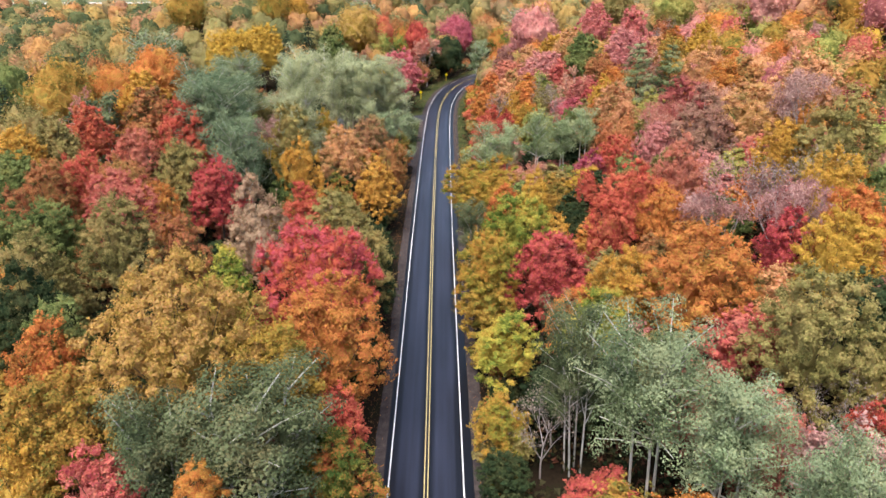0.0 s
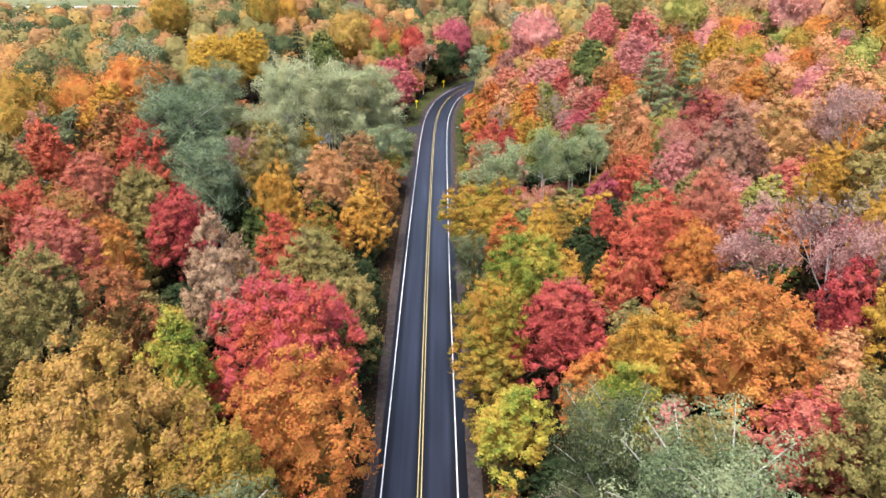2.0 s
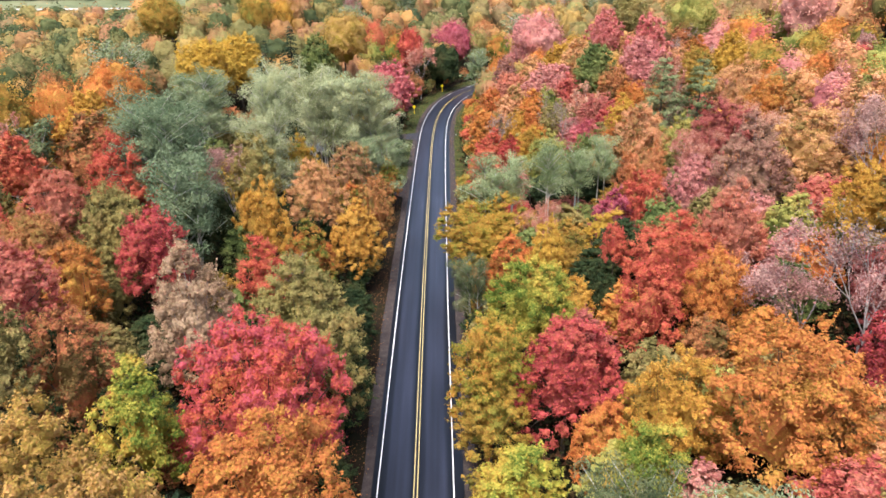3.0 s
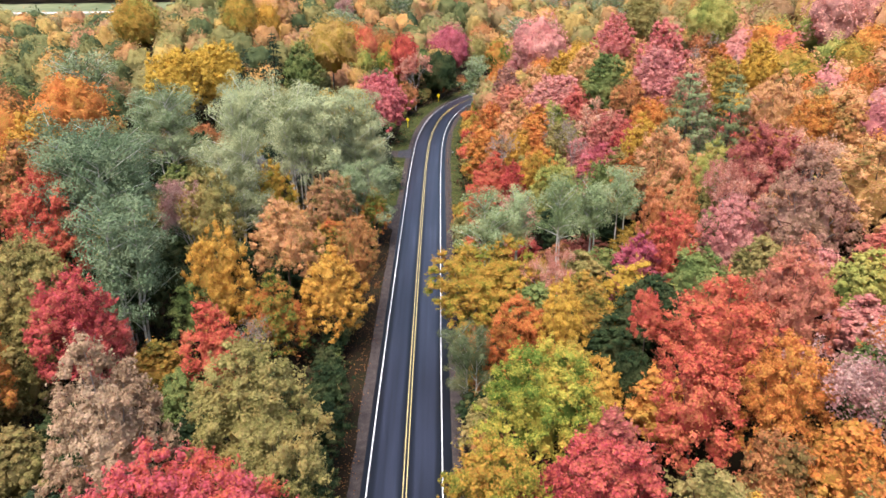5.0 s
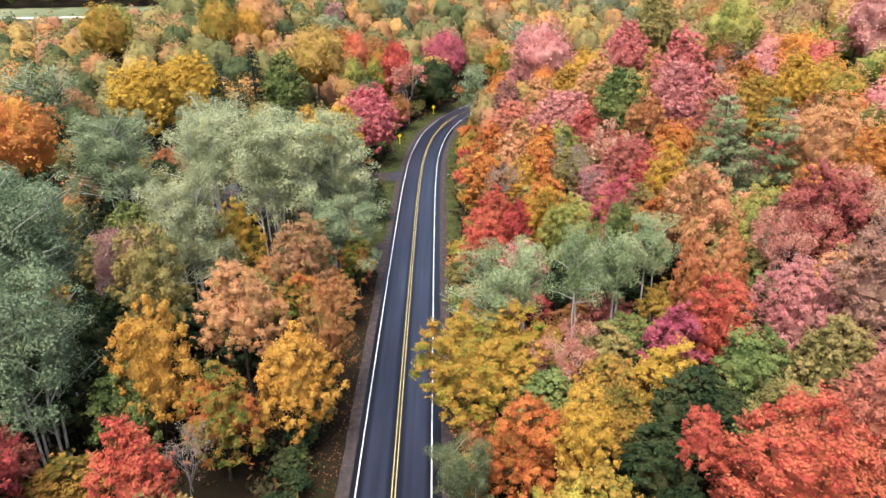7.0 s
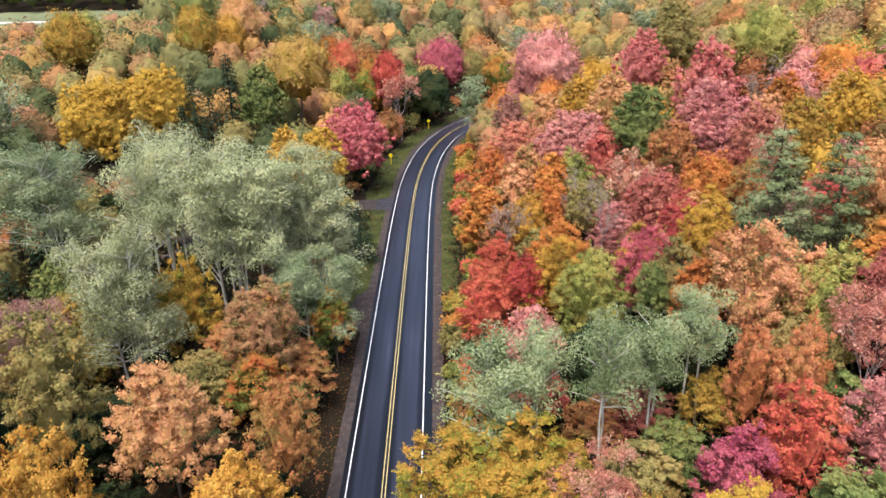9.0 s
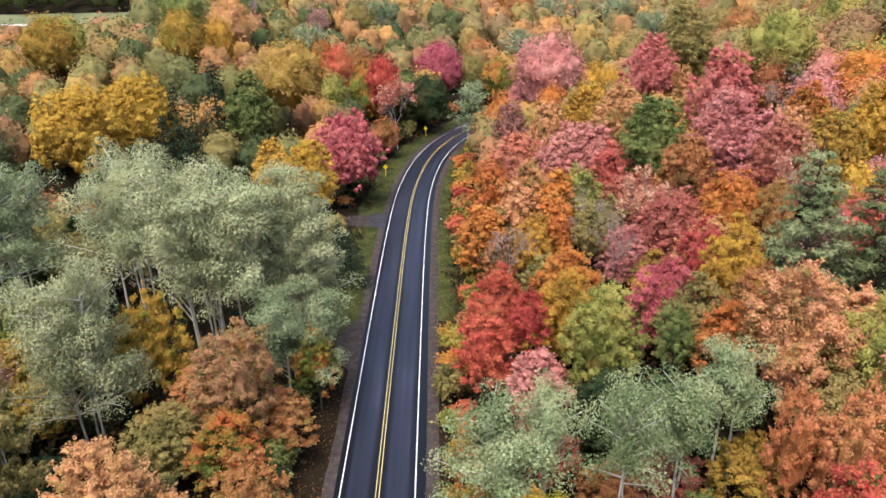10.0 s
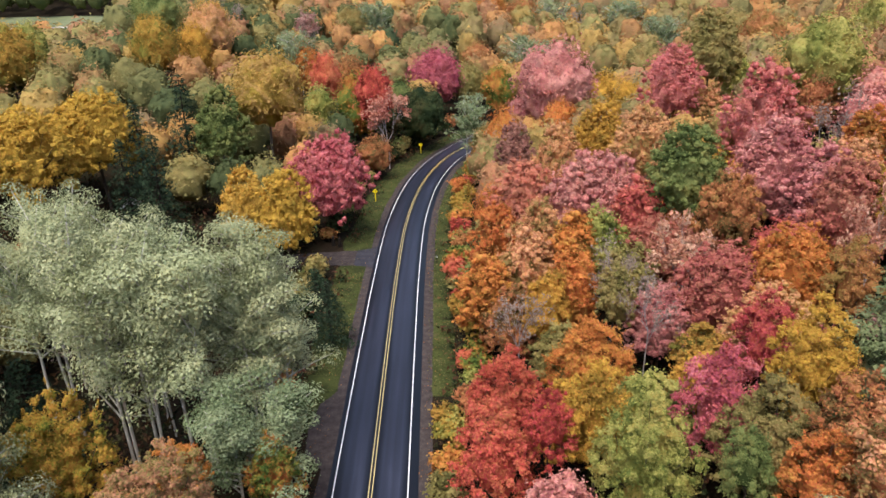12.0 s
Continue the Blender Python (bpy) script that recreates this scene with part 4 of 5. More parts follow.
plant("mixed",
      (-8.9, 44.1, 12, 4.1), (-17.1, 108.1, 12.2, 4.2), (-14.4, 131.9, 11.3, 3.5), (-8.6, 145.7, 11.2, 2.5), (-13.7, 271.6, 22.4, 6.3), (23.9, 302.8, 18.4, 5.8),
      )
plant("maroon",
      (-33.2, 101.8, 11.3, 3.1), (43.2, 125, 17.4, 5.4), (21.5, 126.4, 7.8, 3.5), (33.6, 162.8, 14.1, 4.9), (48.1, 167.7, 16.8, 4.7),
      )
plant("magenta",
      (24.9, 113.1, 13, 3.3), (5.9, 314, 22, 9.1),
      )
plant("yellow",
      (-28.6, 36.9, 16.8, 2.4), (16, 91.7, 11.9, 2.4), (-23.8, 110.9, 17.9, 3.9), (-11, 113.1, 13.4, 4.3), (-25.3, 205.2, 16.5, 4.3),
      )
plant("salmon",
      (15, 113.4, 11.9, 3.3), (38, 121.4, 14.7, 3.8), (50.5, 125.8, 13, 4.3), (-68.5, 130.4, 19.3, 4.1), (46.7, 161.1, 15.8, 3.3), (32, 170, 15.1, 4.4),
      (-5.6, 257.8, 17.3, 6.2), (39.8, 266.6, 18.6, 6.6),
      )
plant("rosyrust",
      (-14.8, 137.1, 16.3, 4.3),
      )
plant("shadegreen",
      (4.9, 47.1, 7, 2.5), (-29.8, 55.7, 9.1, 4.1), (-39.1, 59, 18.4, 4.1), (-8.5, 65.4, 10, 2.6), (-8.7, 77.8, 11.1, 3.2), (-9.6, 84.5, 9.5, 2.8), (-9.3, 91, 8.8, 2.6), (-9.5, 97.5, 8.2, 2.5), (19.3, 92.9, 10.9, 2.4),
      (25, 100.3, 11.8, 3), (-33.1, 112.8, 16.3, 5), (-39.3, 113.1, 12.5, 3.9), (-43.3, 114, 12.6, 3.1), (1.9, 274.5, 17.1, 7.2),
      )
plant("olive",
      (29.7, 49.7, 18.9, 5.2), (-42.8, 64.7, 19.4, 5.2), (-33.4, 66, 23.5, 4.2), (-9.9, 77.9, 15.5, 4.1), (-14, 86, 17.7, 5.5),
      (50.4, 87.6, 18.7, 6.3), (28.5, 98.9, 13.3, 3.6), (-39.5, 102.4, 18.7, 5.2), (-40.6, 103, 19.5, 5.1), (-62.2, 111.4, 19.5, 4.7), (-68.2, 113, 21.6, 6.9),
      (-26.7, 119.7, 23.1, 3.8), (28.8, 140.8, 13.6, 4.4), (22.9, 163.4, 15.2, 2.2), (131.9, 221.3, 19.4, 9), (54.1, 225.5, 26, 5.8), (17.2, 258.2, 10.8, 4.7),
      (16.2, 316, 18.8, 6.2), (70.5, 317.5, 19.2, 8.1), (98.3, 320.3, 19.7, 9.3), (-72.3, 320.4, 21.8, 6.5), (-42.5, 323, 21.4, 6.2), (-64.4, 384.2, 25.3, 8.3),
      (-27.2, 389.1, 22, 7.2),
      )
plant("peach",
      (32.8, 130.8, 18.8, 5.3), (52.6, 142.1, 17.8, 5.4), (50.5, 111.7, 16.4, 6.5), (59.5, 115.3, 17.6, 5.5), (-17.2, 118.1, 18.9, 4.3), (51, 172.8, 16.6, 4.5), (15.5, 175.7, 16.5, 3.6),
      (17.8, 181.1, 17.2, 4.4), (34.4, 196, 21.4, 4.9), (25.4, 212.9, 17.6, 5.1), (51.2, 217.3, 15.6, 3.4), (-59.7, 314, 23.1, 7.8),
      )
plant("spire",
      (29.3, 122.4, 14.8, 2.2), (31.9, 120.5, 16, 2.4),
      )
plant("bare",
      (29.8, 44.7, 10.9, 3.4), (8.9, 51.4, 10, 3.5), (39.5, 77.1, 17.7, 6.1), (-18.7, 103.6, 9.7, 3), (25.2, 158.9, 15.7, 2.8), (12.6, 159.5, 16.2, 3.1),
      (23.7, 165.8, 16.2, 3.3), (-32.5, 172.3, 8.7, 5.4), (-27.8, 175.2, 8.6, 4.7), (58.7, 192.4, 16.2, 4.1), (-61, 345.9, 22.4, 6.9), (62, 404.1, 21.9, 8.1),
      )
plant("highsage",
      (16.6, 45.6, 21, 5.4),
      )
plant("sage",
      (13.6, 261.5, 16.5, 4.6),
      (23.4, 31.4, 19.4, 2.8), (20.8, 40.5, 17.7, 3.7), (-11.1, 147.1, 15.5, 4.8), (-45.4, 158.5, 24.4, 6.5), (-86, 213.7, 22.3, 6.9), (-32.4, 296.4, 24.6, 5.5),
      (36.3, 336.2, 21.1, 9.1), (90.4, 367.5, 20.4, 7.5), (-18.7, 397.5, 24.1, 7.6), (54.2, 404.3, 22, 8.1), (85.4, 405.5, 21.7, 8.6),
      )
plant("mauve",
      (37.6, 70.4, 16.8, 3.9), (35.1, 79.6, 16.8, 5), (53.8, 103.7, 17.5, 5), (-33.6, 131.6, 16.5, 3.8), (-36, 359.2, 21.5, 6.5),
      )
plant("dusty",
      (41.5, 108.8, 18, 5.4), (19.8, 221.7, 17.7, 4.2),
      )
plant("rosy",
      (35.2, 112.2, 14.8, 4.3), (48, 173.3, 16.7, 4.5), (44.8, 178.7, 19.8, 5.6), (28.4, 188.1, 17.8, 5.4), (86.6, 189.5, 20, 8.6), (25.8, 192.8, 18.2, 6.2),
      (117.6, 193.1, 18.6, 7.9), (33.4, 261.6, 28.2, 9.6), (27.7, 266.5, 18.7, 6.2),
      )
plant("crimson",
      (12.5, 42.8, 8, 3.4), (35.5, 67.2, 16.1, 3.2), (12.2, 75.5, 15.7, 5.5), (-32.6, 95.9, 18.9, 4.3), (13.6, 133.4, 6.9, 3), (32.6, 150.6, 15.5, 2.9),
      )
plant("palesage",
      (-29.2, 138.5, 21.3, 5.5), (-21.5, 151.3, 26.6, 5.1), (-16.5, 152.8, 27.1, 5), (-11.6, 156.1, 25.3, 4.8), (-11.4, 158, 18.6, 4.5),
      )
plant("highpale",
      (-31.9, 158, 25.1, 5.4), (-23.2, 160.2, 26.3, 4.6), (-34.4, 168.5, 25.1, 5.4),
      )
plant("darksage",
      (-19.9, 40.5, 17.8, 3.8), (-13.7, 40.8, 18.4, 5), (12, 52.2, 18, 2.8), (4.8, 98.7, 12, 2.2), (-65.8, 132, 19.8, 4.7),
      )
plant("aspengreen",
      (-32.4, 107.6, 21.4, 4.8), (-36.9, 113.7, 28.3, 6.6), (-38, 121.7, 26.6, 5.6),
      )
plant("sageR",
      (7.6, 121.8, 17.2, 3.9), (17, 121.9, 18.4, 2.7), (12, 124.5, 18.5, 2.9), (22, 124.5, 17.6, 3.1), (26.2, 126.7, 17.2, 2.9),
      )
plant("ovalgold",
      (5, 52.3, 9, 2.6), (5.4, 75.6, 15.9, 4), (7.9, 116, 12.5, 7.8), (-25.1, 144.4, 15.5, 4.1),
      )
plant("pine",
      (45.1, 142, 20.5, 5.2), (39.7, 143.8, 22.4, 5.9), (107.4, 212.4, 27.5, 8),
      )
plant("tawny",
      (-23.2, 81.6, 20.2, 4.9),
      )


# ---- the forest between and behind ----
def fill_forest():
    """Trees that close the gaps: first as single trees near the road, then one mass of far woods."""
    dice = random.Random(21)
    east = ["orange"] * 2 + ["rosy"] * 4 + ["peach"] * 4 + ["rust"] * 2 + ["gold"] * 2 + ["olive"] * 3 + ["coral"] * 2 + ["lime"] * 4 + ["sage", "green", "red", "ochre", "ochre", "ochre"]
    # mostly shade-coloured trees, so the gaps between the crowns look dark
    plain = ["shadegreen"] * 8 + ["olive"] * 3 + ["green"] * 2 + ["rust", "ochre", "mixed", "conifer", "conifer"]
    hill = ["rosy"] * 3 + ["rust"] * 2 + ["olive"] * 6 + ["lime"] * 3 + ["green"] * 2 + ["maroon"] + ["shadegreen"] * 2 + ["peach", "peach", "orange", "orange", "coral", "coral", "mauve", "ochre"]
    slope = ["rosy"] * 4 + ["rust"] * 2 + ["orange"] * 4 + ["coral"] * 2 + ["peach"] * 5 + ["olive"] * 3 + ["lime"] * 3 + ["ochre"] * 2 + ["maroon", "mauve", "gold"]
    west = ["rust"] * 3 + ["olive"] * 4 + ["ochre"] * 3 + ["orange"] * 2 + ["shadegreen"] * 2 + ["coral", "peach", "green"]
    north = ["conifer"] * 5 + ["shadegreen"] * 7 + ["olive"] * 4 + ["rust"] * 2 + ["ochre"] * 2 + ["green", "gold"]
    grid = {}

    def put(x, y, r):
        grid.setdefault((int(x // 12), int(y // 12)), []).append((x, y, r))

    def free(x, y, r, tight):
        i, j = int(x // 12), int(y // 12)
        return all((x - a) ** 2 + (y - b) ** 2 > (tight * (r + c)) ** 2 for di in (-1, 0, 1) for dj in (-1, 0, 1) for a, b, c in grid.get((i + di, j + dj), ()))

    for s in STANDING:
        put(*s)
    for a, b in ((-36, 172), (-41, 196), (-33, 199), (-12, 206)):
        put(a, b, 3.5)
    single, far = [], []
    for k in range(60000):
        y = dice.uniform(8, 300)
        x = dice.uniform(-1, 1) * (20 + 0.62 * y)
        r = dice.uniform(3.1, 4.8)
        if y > 195:
            r *= 1.4
        if -78 < x < -28 and 190 < y < 222 or -30 < x < -10 and 150 < y < 208:
            continue
        gap = off_road(x, y) if abs(x) < 160 else 99
        if gap < 8.5 + r * 0.5 or not free(x, y, r, 0.64 if x > 12 else 0.69):
            continue
        put(x, y, r)
        single.append((x, y, r))
    single.sort(key=lambda s: s[1] + (500 if abs(s[0]) > 95 else 0))
    for x, y, r in single[:SINGLES]:
        if y < 305 and abs(x) < 88:
            plant(dice.choice(plain if 6 < x < 36 and 100 < y < 138 else (hill if y < 115 else slope) if x > 12 else plain if x > -38 else west if y < 120 else north), (round(x, 1), round(y, 1), (5.5 if -38 < x < 12 else 8.0) + 0.9 * r + dice.uniform(-1, 1), r), close=0)
        else:
            plant(dice.choice(east if x > 0 else north), (round(x, 1), round(y, 1), 12.5 + r * 1.35 + dice.uniform(-1, 1), r), close=0)
    far += single[SINGLES:]
    for k in range(45000):
        y = dice.uniform(-20, 680)
        x = dice.uniform(-1, 1) * (48 + 0.66 * max(0, y))
        r = dice.uniform(5.2, 8.2)
        if abs(x) < 20 + 0.62 * y and y < 300 or (abs(x) < 160 and y < 360 and off_road(x, y) < 9 + r * 0.4):
            continue
        if x < -0.40 * (y - 100) and 432 < y < 512:
            continue
        if not free(x, y, r, 0.74):
            continue
        put(x, y, r)
        far.append((x, y, r))
    for k in range(2500):
        y, x, r = dice.uniform(524, 640), dice.uniform(-520, -120), dice.uniform(5.0, 8.0)
        if free(x, y, r, 0.7):
            put(x, y, r)
            far.append((x, y, r))
    return far


def edge_shrubs():
    """Shrubs and saplings where the forest meets the verges."""
    dice = random.Random(33)
    for k, c in enumerate(CENTRE):
        if not 25 < c.y < 300 or k % 3 == 2:
            continue
        a, d = CENTRE[k - 1], CENTRE[k + 1]
        ahead = (d - a).normalized()
        right = Vector((ahead.y, -ahead.x, 0))
        for side in (1, -1):
            if side > 0:
                reach = 7.0 if c.y < 160 else 9.6
                kinds = ["olive", "ochre", "shadegreen", "mixed", "rust"] if c.y < 125 else ["orange", "olive", "lime", "rust", "ochre", "red", "mixed"]
            else:
                reach = 8.6 if c.y < 160 else 11.5
                kinds = ["shadegreen", "olive", "shadegreen", "rust", "green"]
            p = c + right * side * (reach + dice.uniform(-0.5, 1.6)) + ahead * dice.uniform(-1, 1)
            if side < 0 and (151 < p.y < 170 and p.x > -10.5 or 197 < p.y < 213):
                continue
            r = dice.uniform(1.2, 2.2)
            plant(dice.choice(kinds), (round(p.x, 1), round(p.y, 1), r * dice.uniform(1.6, 2.8), r), low=True)


edge_shrubs()
SINGLES = 420
FAR = fill_forest()


def build_far_woods():
    """All the woods farther off, as one mesh of leafy crowns with a tint for each tree."""
    g = np.random.default_rng(3)
    vs, fs, ts, at = [], [], [], 0
    forms = [[broad_form(n, s, 200 + 10 * q + k, (40, 24, 14)[q] + k, 5.0, 16.0, 0.1 * k, raw=True, core=c, full=0.72, solid=0, shaggy=0.12, shell=0.6) for k in range(5)] for q, (n, s, c) in enumerate(((640, 0.32, 3), (190, 0.48, 3), (70, 0.75, 2)))]
    for x, y, r in FAR:
        out = math.hypot(x, y - 60)
        edge = x < -0.40 * (y - 100) and 400 < y < 445
        v, f = forms[2 if out > 420 else 0 if out < 230 and abs(x) < 24 + 0.64 * y or y < 130 and abs(x) < 130 else 1][g.integers(5)]
        h = 11.0 if edge else 9 + 1.05 * r if y < 310 and abs(x) < 100 else 12 + r * 1.2 + g.uniform(-1.5, 1.5)
        a, k = g.uniform(0, 6.28), r / 5
        p = np.stack([(v[:, 0] * math.cos(a) - v[:, 1] * math.sin(a)) * k, (v[:, 0] * math.sin(a) + v[:, 1] * math.cos(a)) * k, v[:, 2] * h / 16], 1) + (x, y, rise(x, y))
        vs.append(p)
        fs.append(f + at)
        at += len(p)
        tint = 0.1 if y > 505 and x < -0.3 * y else g.uniform(0.3, 0.95) if x > 25 and y < 420 else 0.05 + 0.9 * g.random() ** 1.7 if x < 0 else g.uniform(0.08, 1.0)
        ts.append(np.full(len(p), tint))
    me = mesh_of("far_woods", np.concatenate(vs), np.concatenate(fs), leafage("far_leaves", [(75, 92, 62), (96, 105, 60), (137, 133, 77), (160, 143, 79), (203, 160, 79), (214, 148, 83), (178, 131, 83), (156, 150, 83), (197, 133, 92), (163, 135, 94), (160, 141, 83), (124, 128, 77)], tint=True, calm=0.45), True)
    at = me.attributes.new("tint", "FLOAT", "POINT")
    at.data.foreach_set("value", np.concatenate(ts).astype(np.float32))
    tagged(new("far_woods", me), "autumn woods of mixed olive, orange and rust crowns receding to the skyline", "woods", kind="stuff")


build_far_woods()


def build_undergrowth():
    """Low shrubs, saplings and ferns under and between the trees."""
    g = np.random.default_rng(4)
    pts = []
    while len(pts) < 21000:
        y = 15 + 275 * g.random() ** 1.35
        x = g.uniform(-1, 1) * (30 + 0.36 * y)
        if noise.noise((x * 0.11, y * 0.11, 3)) > -0.2:
            gap = off_road(x, y) if abs(x) < 150 else 99
            if gap > 7.6 and not (-10 < x < -3 and 150 < y < 170) and not (-16 < x < -4 and 199 < y < 212):
                pts.append((x, y, rise(x, y), min(1.0, (gap - 7) / 4)))
    pts = np.array(pts)
    n = 8
    p = np.repeat(pts[:, :3], n, 0) + g.normal(size=(len(pts) * n, 3)) * (0.55, 0.55, 0)
    p[:, 2] += g.uniform(0.1, 1, len(p)) ** 1.5 * 4.2 * np.repeat(pts[:, 3], n)
    nrm = g.normal(size=p.shape) * 0.7 + (0, 0, 0.8)
    nrm /= np.linalg.norm(nrm, axis=1, keepdims=True)
    me = mesh_of("undergrowth", *sprays(p, nrm, 0.33), leafage("undergrowth_leaves", [(36, 50, 28), (52, 66, 36), (76, 76, 42), (106, 78, 46), (100, 58, 44), (64, 60, 36)], 0.12, 0.5))
    tagged(new("undergrowth", me), "low green and brown shrubs on the forest floor", "undergrowth", kind="stuff")


def build_ground_litter():
    """Fallen leaves on shoulders and verges, and tufts of grass on the verges."""
    g = np.random.default_rng(14)
    leaf, tuft = [], []
    k = np.flatnonzero((CENTRE_XY[:, 1] > 20) & (CENTRE_XY[:, 1] < 300))
    for i in g.choice(k, 26000):
        c, a, d = CENTRE[i], CENTRE[i - 1], CENTRE[i + 1]
        ahead = (d - a).normalized()
        right = Vector((ahead.y, -ahead.x, 0))
        side = 1 if g.random() < 0.5 else -1
        out = 4.3 + 5.2 * g.random() ** 0.8
        p = c + right * side * out + ahead * g.uniform(-0.75, 0.75)
        if side < 0 and (151 < p.y < 170 or 199 < p.y < 212) and g.random() < 0.8:
            continue
        if c.y > 165 and out > 5.1 and g.random() < 0.75:
            tuft.append((p.x, p.y, 0.05))
        elif out > 5.0 or g.random() < 0.35:
            leaf.append((p.x, p.y, 0.055))
    for name, pts, size, tilt, colours, label in (("fallen_leaves", leaf, 0.09, 0.35, [(92, 58, 34), (150, 92, 48), (186, 124, 60), (120, 84, 52)], "brown and orange fallen leaves on the verge"),
                                                  ("grass_tufts", tuft, 0.13, 1.6, [(58, 66, 34), (84, 94, 46), (112, 116, 60), (138, 122, 78)], "short green and straw-coloured grass tufts")):
        p = np.array(pts)
        nrm = np.array([0, 0, 1.0]) + g.normal(size=p.shape) * tilt
        me = mesh_of(name, *sprays(p, nrm / np.linalg.norm(nrm, axis=1, keepdims=True), size), leafage(name + "_colours", colours, 0.2, 0.8))
        tagged(new(name, me), label, "leaves" if size < 0.1 else "grass", kind="stuff")


rng = np.random.default_rng(9)
build_undergrowth()
build_ground_litter()


# ---- small things along the road ----
def warning_sign(x, y, turn):
    """A yellow diamond warning sign on a post with a yellow reflective strip."""
    sign = tagged(new("warning_sign"), "yellow diamond warning sign on a thin post in the grass", "road sign", "warning signs along the curve")
    sign.matrix_world = pose(x, y, 0.02, 0, 0, turn)
    part("post", boxes_mesh("post", [(-0.04, -0.03, -0.3, 0.04, 0.03, 2.9)], STEEL, 0.01), sign)
    part("reflective_strip", boxes_mesh("reflective_strip", [(-0.07, -0.06, 0.15, 0.07, -0.034, 1.8)], SIGN_YELLOW, 0.008), sign, "yellow reflective strip")
    bm = bmesh.new()
    bmesh.ops.create_cube(bm, size=1.0, matrix=Matrix.Translation((0, -0.06, 2.35)) @ Matrix.Rotation(radians(45), 4, "Y") @ Matrix.Diagonal((0.78, 0.02, 0.78, 1)))
    bmesh.ops.bevel(bm, geom=[e for e in bm.edges if abs((e.verts[0].co - e.verts[1].co).y) > 0.01], offset=0.05, segments=3, affect="EDGES")
    me = bpy.data.meshes.new("plate")
    bm.to_mesh(me)
    bm.free()
    me.materials.append(SIGN_YELLOW)
    part("plate", me, sign, "yellow diamond plate with rounded corners")
    bm = bmesh.new()
    for cx, cz, w, h, a in ((0.0, 2.24, 0.08, 0.3, 0), (0.05, 2.42, 0.08, 0.24, 35), (0.12, 2.52, 0.2, 0.07, 35)):
        bmesh.ops.create_cube(bm, size=1.0, matrix=Matrix.Translation((cx, -0.076, cz)) @ Matrix.Rotation(radians(a), 4, "Y") @ Matrix.Diagonal((w, 0.006, h, 1)))
    me = bpy.data.meshes.new("arrow")
    bm.to_mesh(me)
    bm.free()
    me.materials.append(SIGN_BLACK)
    part("arrow", me, sign, "black bent arrow symbol")


warning_sign(-7.1, 233.6, 4)
warning_sign(1.6, 270.5, -8)

box = tagged(new("mailbox"), "dark mailbox with a pale front on a short post", "mailbox")
box.matrix_world = pose(4.9, 202.4, 0.02, 0, 0, 6)
part("post", boxes_mesh("post", [(-0.05, -0.05, -0.3, 0.05, 0.05, 1.05)], DARK_BARK, 0.01), box)
bm = bmesh.new()
bmesh.ops.create_cone(bm, cap_ends=True, segments=16, radius1=0.14, radius2=0.14, depth=0.5, matrix=Matrix.Translation((0, 0, 1.2)) @ Matrix.Rotation(radians(90), 4, "X"))
bmesh.ops.create_cube(bm, size=1.0, matrix=Matrix.Translation((0, 0, 1.11)) @ Matrix.Diagonal((0.28, 0.5, 0.16, 1)))
me = bpy.data.meshes.new("body")
bm.to_mesh(me)
bm.free()
me.materials.append(SIGN_BLACK)
part("body", me, box)
part("door", boxes_mesh("door", [(-0.11, -0.275, 1.04, 0.11, -0.252, 1.3)], TRIM, 0.01), box, "pale front flap")


def stump(x, y, high, wide, seed):
    """A dark weathered stump with a flared foot and a broken top."""
    g = random.Random(seed)
    ob = tagged(new("tree_stump"), "dark weathered tree stump beside the gravel drive", "stump", "stumps at the drive")
    ob.matrix_world = pose(x, y, 0.04, 0, 0, g.uniform(0, 360))
    verts, faces = [], []
    levels, sides = [(-0.2, 1.5), (0.0, 1.35), (0.25, 1.05), (0.6, 0.9), (0.85, 0.8), (1.0, 0.62)], 10
    lobes = [g.uniform(0.82, 1.18) for _ in range(sides)]
    for z, k in levels:
        for n in range(sides):
            a = 2 * math.pi * n / sides
            q = wide * k * (1 + (lobes[n] - 1) * (1.4 if z < 0.3 else 0.7))
            verts.append((math.cos(a) * q, math.sin(a) * q, z * high * (1 + (0.12 * (lobes[n] - 1) / 0.18 if z == 1.0 else 0))))
    for j in range(len(levels) - 1):
        for n in range(sides):
            m = (n + 1) % sides
            faces.append((j * sides + n, j * sides + m, (j + 1) * sides + m, (j + 1) * sides + n))
    part("bole", mesh_of("bole", verts, faces, DARK_BARK), ob)
    ring, caps = [(v[0] * 0.99, v[1] * 0.99, v[2] - 0.02) for v in verts[-sides:]], []
    ring.append((0, 0, high * 0.86))
    caps = [(n, (n + 1) % sides, sides) for n in range(sides)]
    part("broken_top", mesh_of("broken_top", ring, caps, BARK), ob, "splintered broken top")


stump(-12.7, 210.9, 1.7, 0.26, 3)
stump(-11.6, 210.6, 1.5, 0.3, 8)


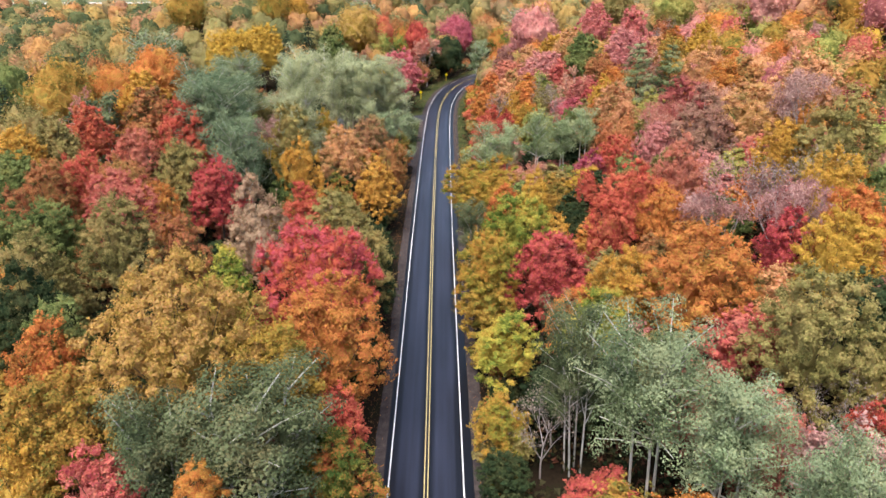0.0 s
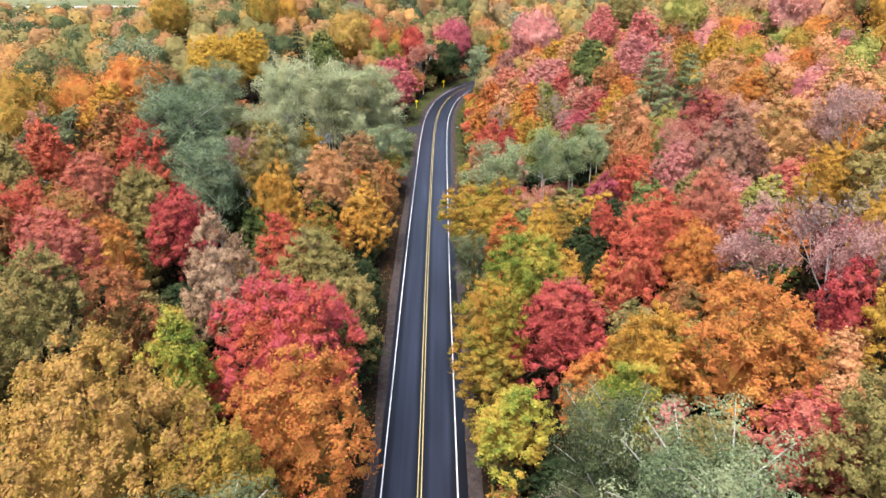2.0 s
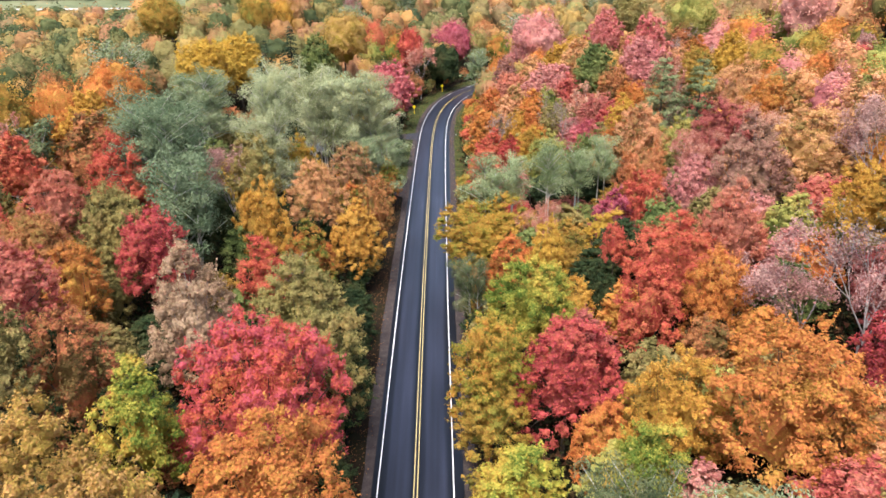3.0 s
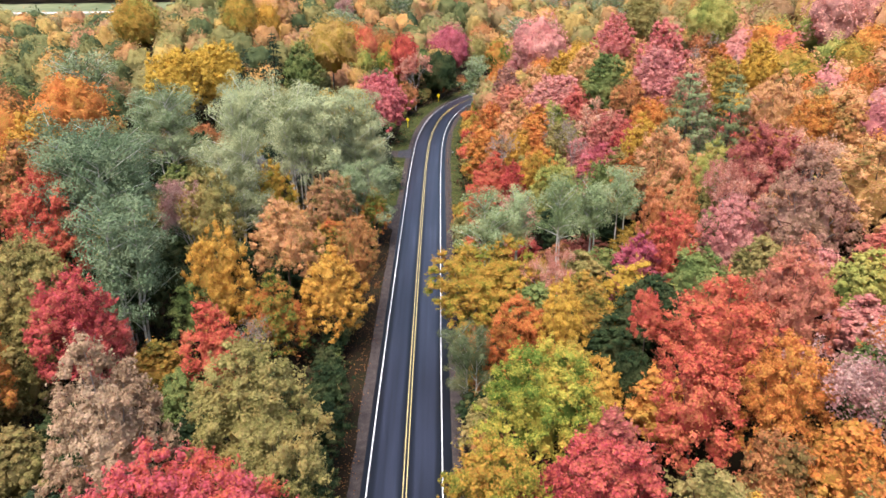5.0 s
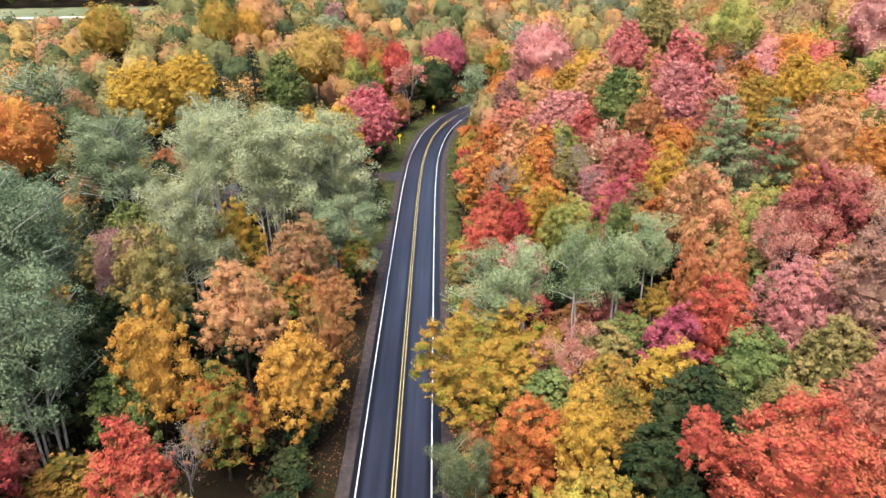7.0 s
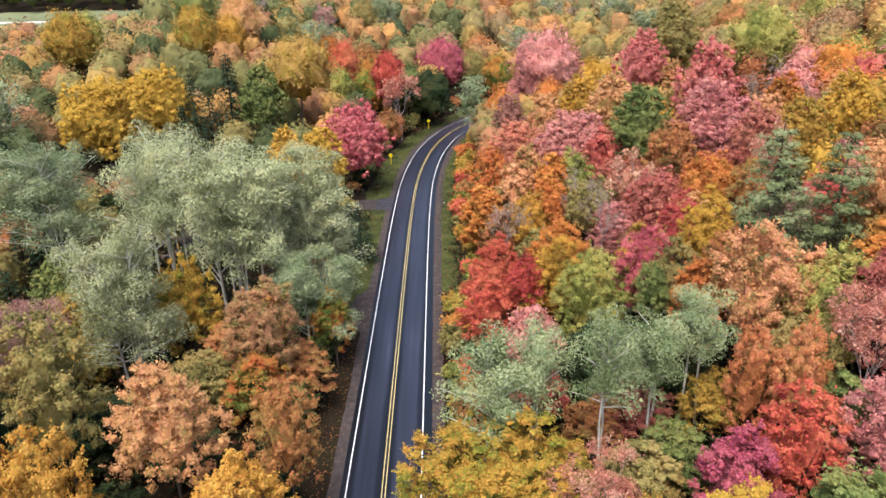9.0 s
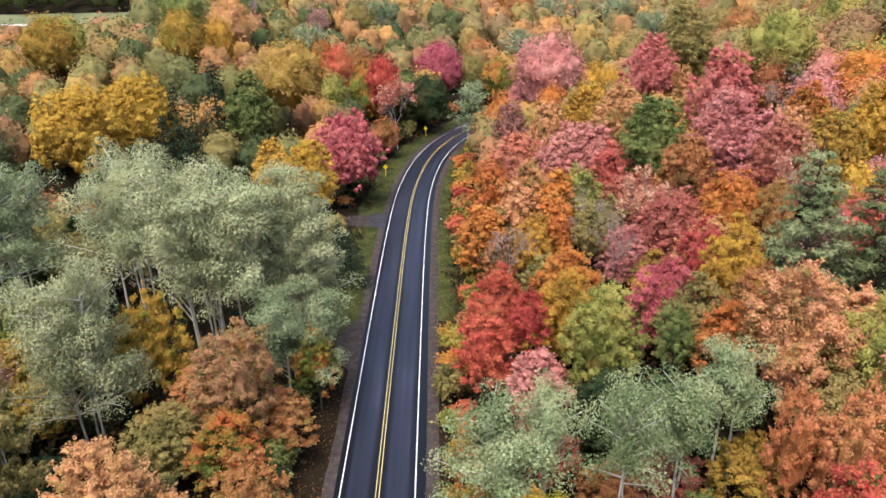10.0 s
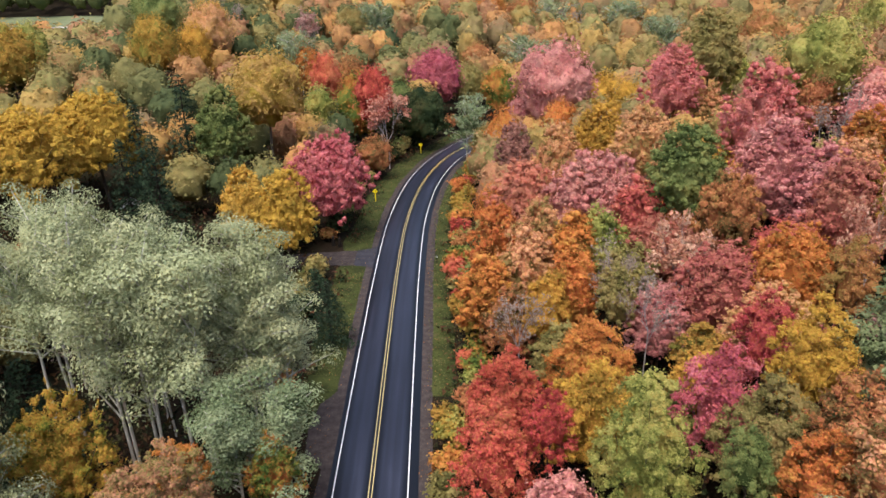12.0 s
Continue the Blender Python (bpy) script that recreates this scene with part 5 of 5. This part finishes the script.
# ---- the house among the aspens ----
def gable_roof(name, x0, x1, y0, y1, eave, ridge, over, material, along_y=True):
    bm = bmesh.new()
    if along_y:
        m = (x0 + x1) / 2
        prof = [(x0 - over, eave - over * 0.5), (m, ridge), (x1 + over, eave - over * 0.5)]
        rows = [[bm.verts.new((px, yy, pz + dz)) for px, pz in prof] for yy in (y0 - over, y1 + over) for dz in (0.0, 0.16)]
    else:
        m = (y0 + y1) / 2
        prof = [(y0 - over, eave - over * 0.5), (m, ridge), (y1 + over, eave - over * 0.5)]
        rows = [[bm.verts.new((xx, py, pz + dz)) for py, pz in prof] for xx in (x0 - over, x1 + over) for dz in (0.0, 0.16)]
    a, b, c, d = rows
    for k in (0, 1):
        bm.faces.new((b[k], b[k + 1], d[k + 1], d[k]))
        bm.faces.new((a[k], c[k], c[k + 1], a[k + 1]))
        bm.faces.new((a[k], a[k + 1], b[k + 1], b[k]))
        bm.faces.new((c[k], d[k], d[k + 1], c[k + 1]))
    for k in (0, 2):
        bm.faces.new((a[k], b[k], d[k], c[k]))
    bmesh.ops.recalc_face_normals(bm, faces=bm.faces[:])
    me = bpy.data.meshes.new(name)
    bm.to_mesh(me)
    bm.free()
    me.materials.append(material)
    return me


def gable_wall(name, x0, x1, y0, y1, eave, ridge, material):
    """Outer walls with gables to the south and north."""
    bm = bmesh.new()
    m = (x0 + x1) / 2
    front = [bm.verts.new(p) for p in ((x0, y0, -0.3), (x1, y0, -0.3), (x1, y0, eave), (m, y0, ridge), (x0, y0, eave))]
    back = [bm.verts.new((v.co.x, y1, v.co.z)) for v in front]
    bm.faces.new(front)
    bm.faces.new(back[::-1])
    for k in range(5):
        bm.faces.new((front[k], back[k], back[(k + 1) % 5], front[(k + 1) % 5]))
    bmesh.ops.recalc_face_normals(bm, faces=bm.faces[:])
    me = bpy.data.meshes.new(name)
    bm.to_mesh(me)
    bm.free()
    me.materials.append(material)
    return me


def glass():
    m, nodes, links, b = shader("window_glass", 0.08, 0.6)
    b.inputs["Base Color"].default_value = (0.03, 0.035, 0.04, 1)
    return m


GLASS = glass()


def window_at(house, x, y, z, w, h):
    win = part("window", boxes_mesh("window", [(x - w / 2, y - 0.06, z, x - w / 2 + 0.12, y + 0.02, z + h), (x + w / 2 - 0.12, y - 0.06, z, x + w / 2, y + 0.02, z + h),
                                              (x - w / 2 + 0.12, y - 0.058, z, x + w / 2 - 0.12, y + 0.02, z + 0.12), (x - w / 2 + 0.12, y - 0.058, z + h - 0.12, x + w / 2 - 0.12, y + 0.02, z + h),
                                              (x - 0.04, y - 0.05, z + 0.12, x + 0.04, y + 0.02, z + h - 0.12)], TRIM), house, "white window frame")
    part("pane", boxes_mesh("pane", [(x - w / 2 + 0.1, y - 0.02, z + 0.1, x + w / 2 - 0.1, y + 0.01, z + h - 0.1)], GLASS), win, "dark glass")


house = tagged(new("house"), "small dark blue-green house with white trim hidden among aspens", "house")
house.matrix_world = pose(-37.2, 178.5, rise(-37.2, 178.5), 0, 0, -6)
part("wall", gable_wall("wall", -3.6, 3.6, 0, 8.5, 2.9, 4.7, SIDING), house)
part("roof", gable_roof("roof", -3.6, 3.6, 0, 8.5, 2.95, 4.78, 0.35, SHINGLE), house, "grey shingle roof")
part("wing_wall", boxes_mesh("wing_wall", [(3.6, 2.0, -0.3, 10.5, 8.0, 2.7)], SIDING), house)
part("wing_roof", gable_roof("wing_roof", 3.7, 10.5, 2.0, 8.0, 2.75, 4.2, 0.35, SHINGLE, False), house, "grey shingle roof")
for x0, x1, z0, z1 in ((-4.0, 0.0, 2.72, 4.82), (0.0, 4.0, 4.82, 2.72)):
    bm = bmesh.new()
    q = [bm.verts.new(p) for p in ((x0, -0.40, z0 - 0.1), (x1, -0.40, z1 - 0.1), (x1, -0.40, z1 + 0.14), (x0, -0.40, z0 + 0.14))]
    f = bm.faces.new(q)
    bmesh.ops.solidify(bm, geom=[f], thickness=0.05)
    me = bpy.data.meshes.new("rake_board")
    bm.to_mesh(me)
    bm.free()
    me.materials.append(TRIM)
    part("rake_board", me, house, "white rake board")
window_at(house, -1.6, 0.0, 0.9, 1.1, 1.3)
window_at(house, 1.9, 0.0, 0.9, 1.1, 1.3)
window_at(house, 7.0, 2.0, 0.9, 1.3, 1.2)
part("porch_post", boxes_mesh("porch_post", [(3.9, 0.6, -0.3, 4.05, 0.75, 2.6)], TRIM, 0.01), house, "white porch post")
part("eave_board", boxes_mesh("eave_board", [(3.9, 1.55, 2.5, 10.8, 1.61, 2.72)], TRIM), house, "white eave board")

shed = tagged(new("shed"), "small weathered shed with a pale metal roof", "shed")
shed.matrix_world = pose(-51.5, 223.0, rise(-51.5, 223.0), 0, 0, 20)
part("wall", gable_wall("wall", -1.6, 1.6, 0, 3.2, 2.0, 2.8, DARK_BARK), shed)
part("roof", gable_roof("roof", -1.6, 1.6, 0, 3.2, 2.05, 2.86, 0.3, STEEL), shed, "pale metal roof")
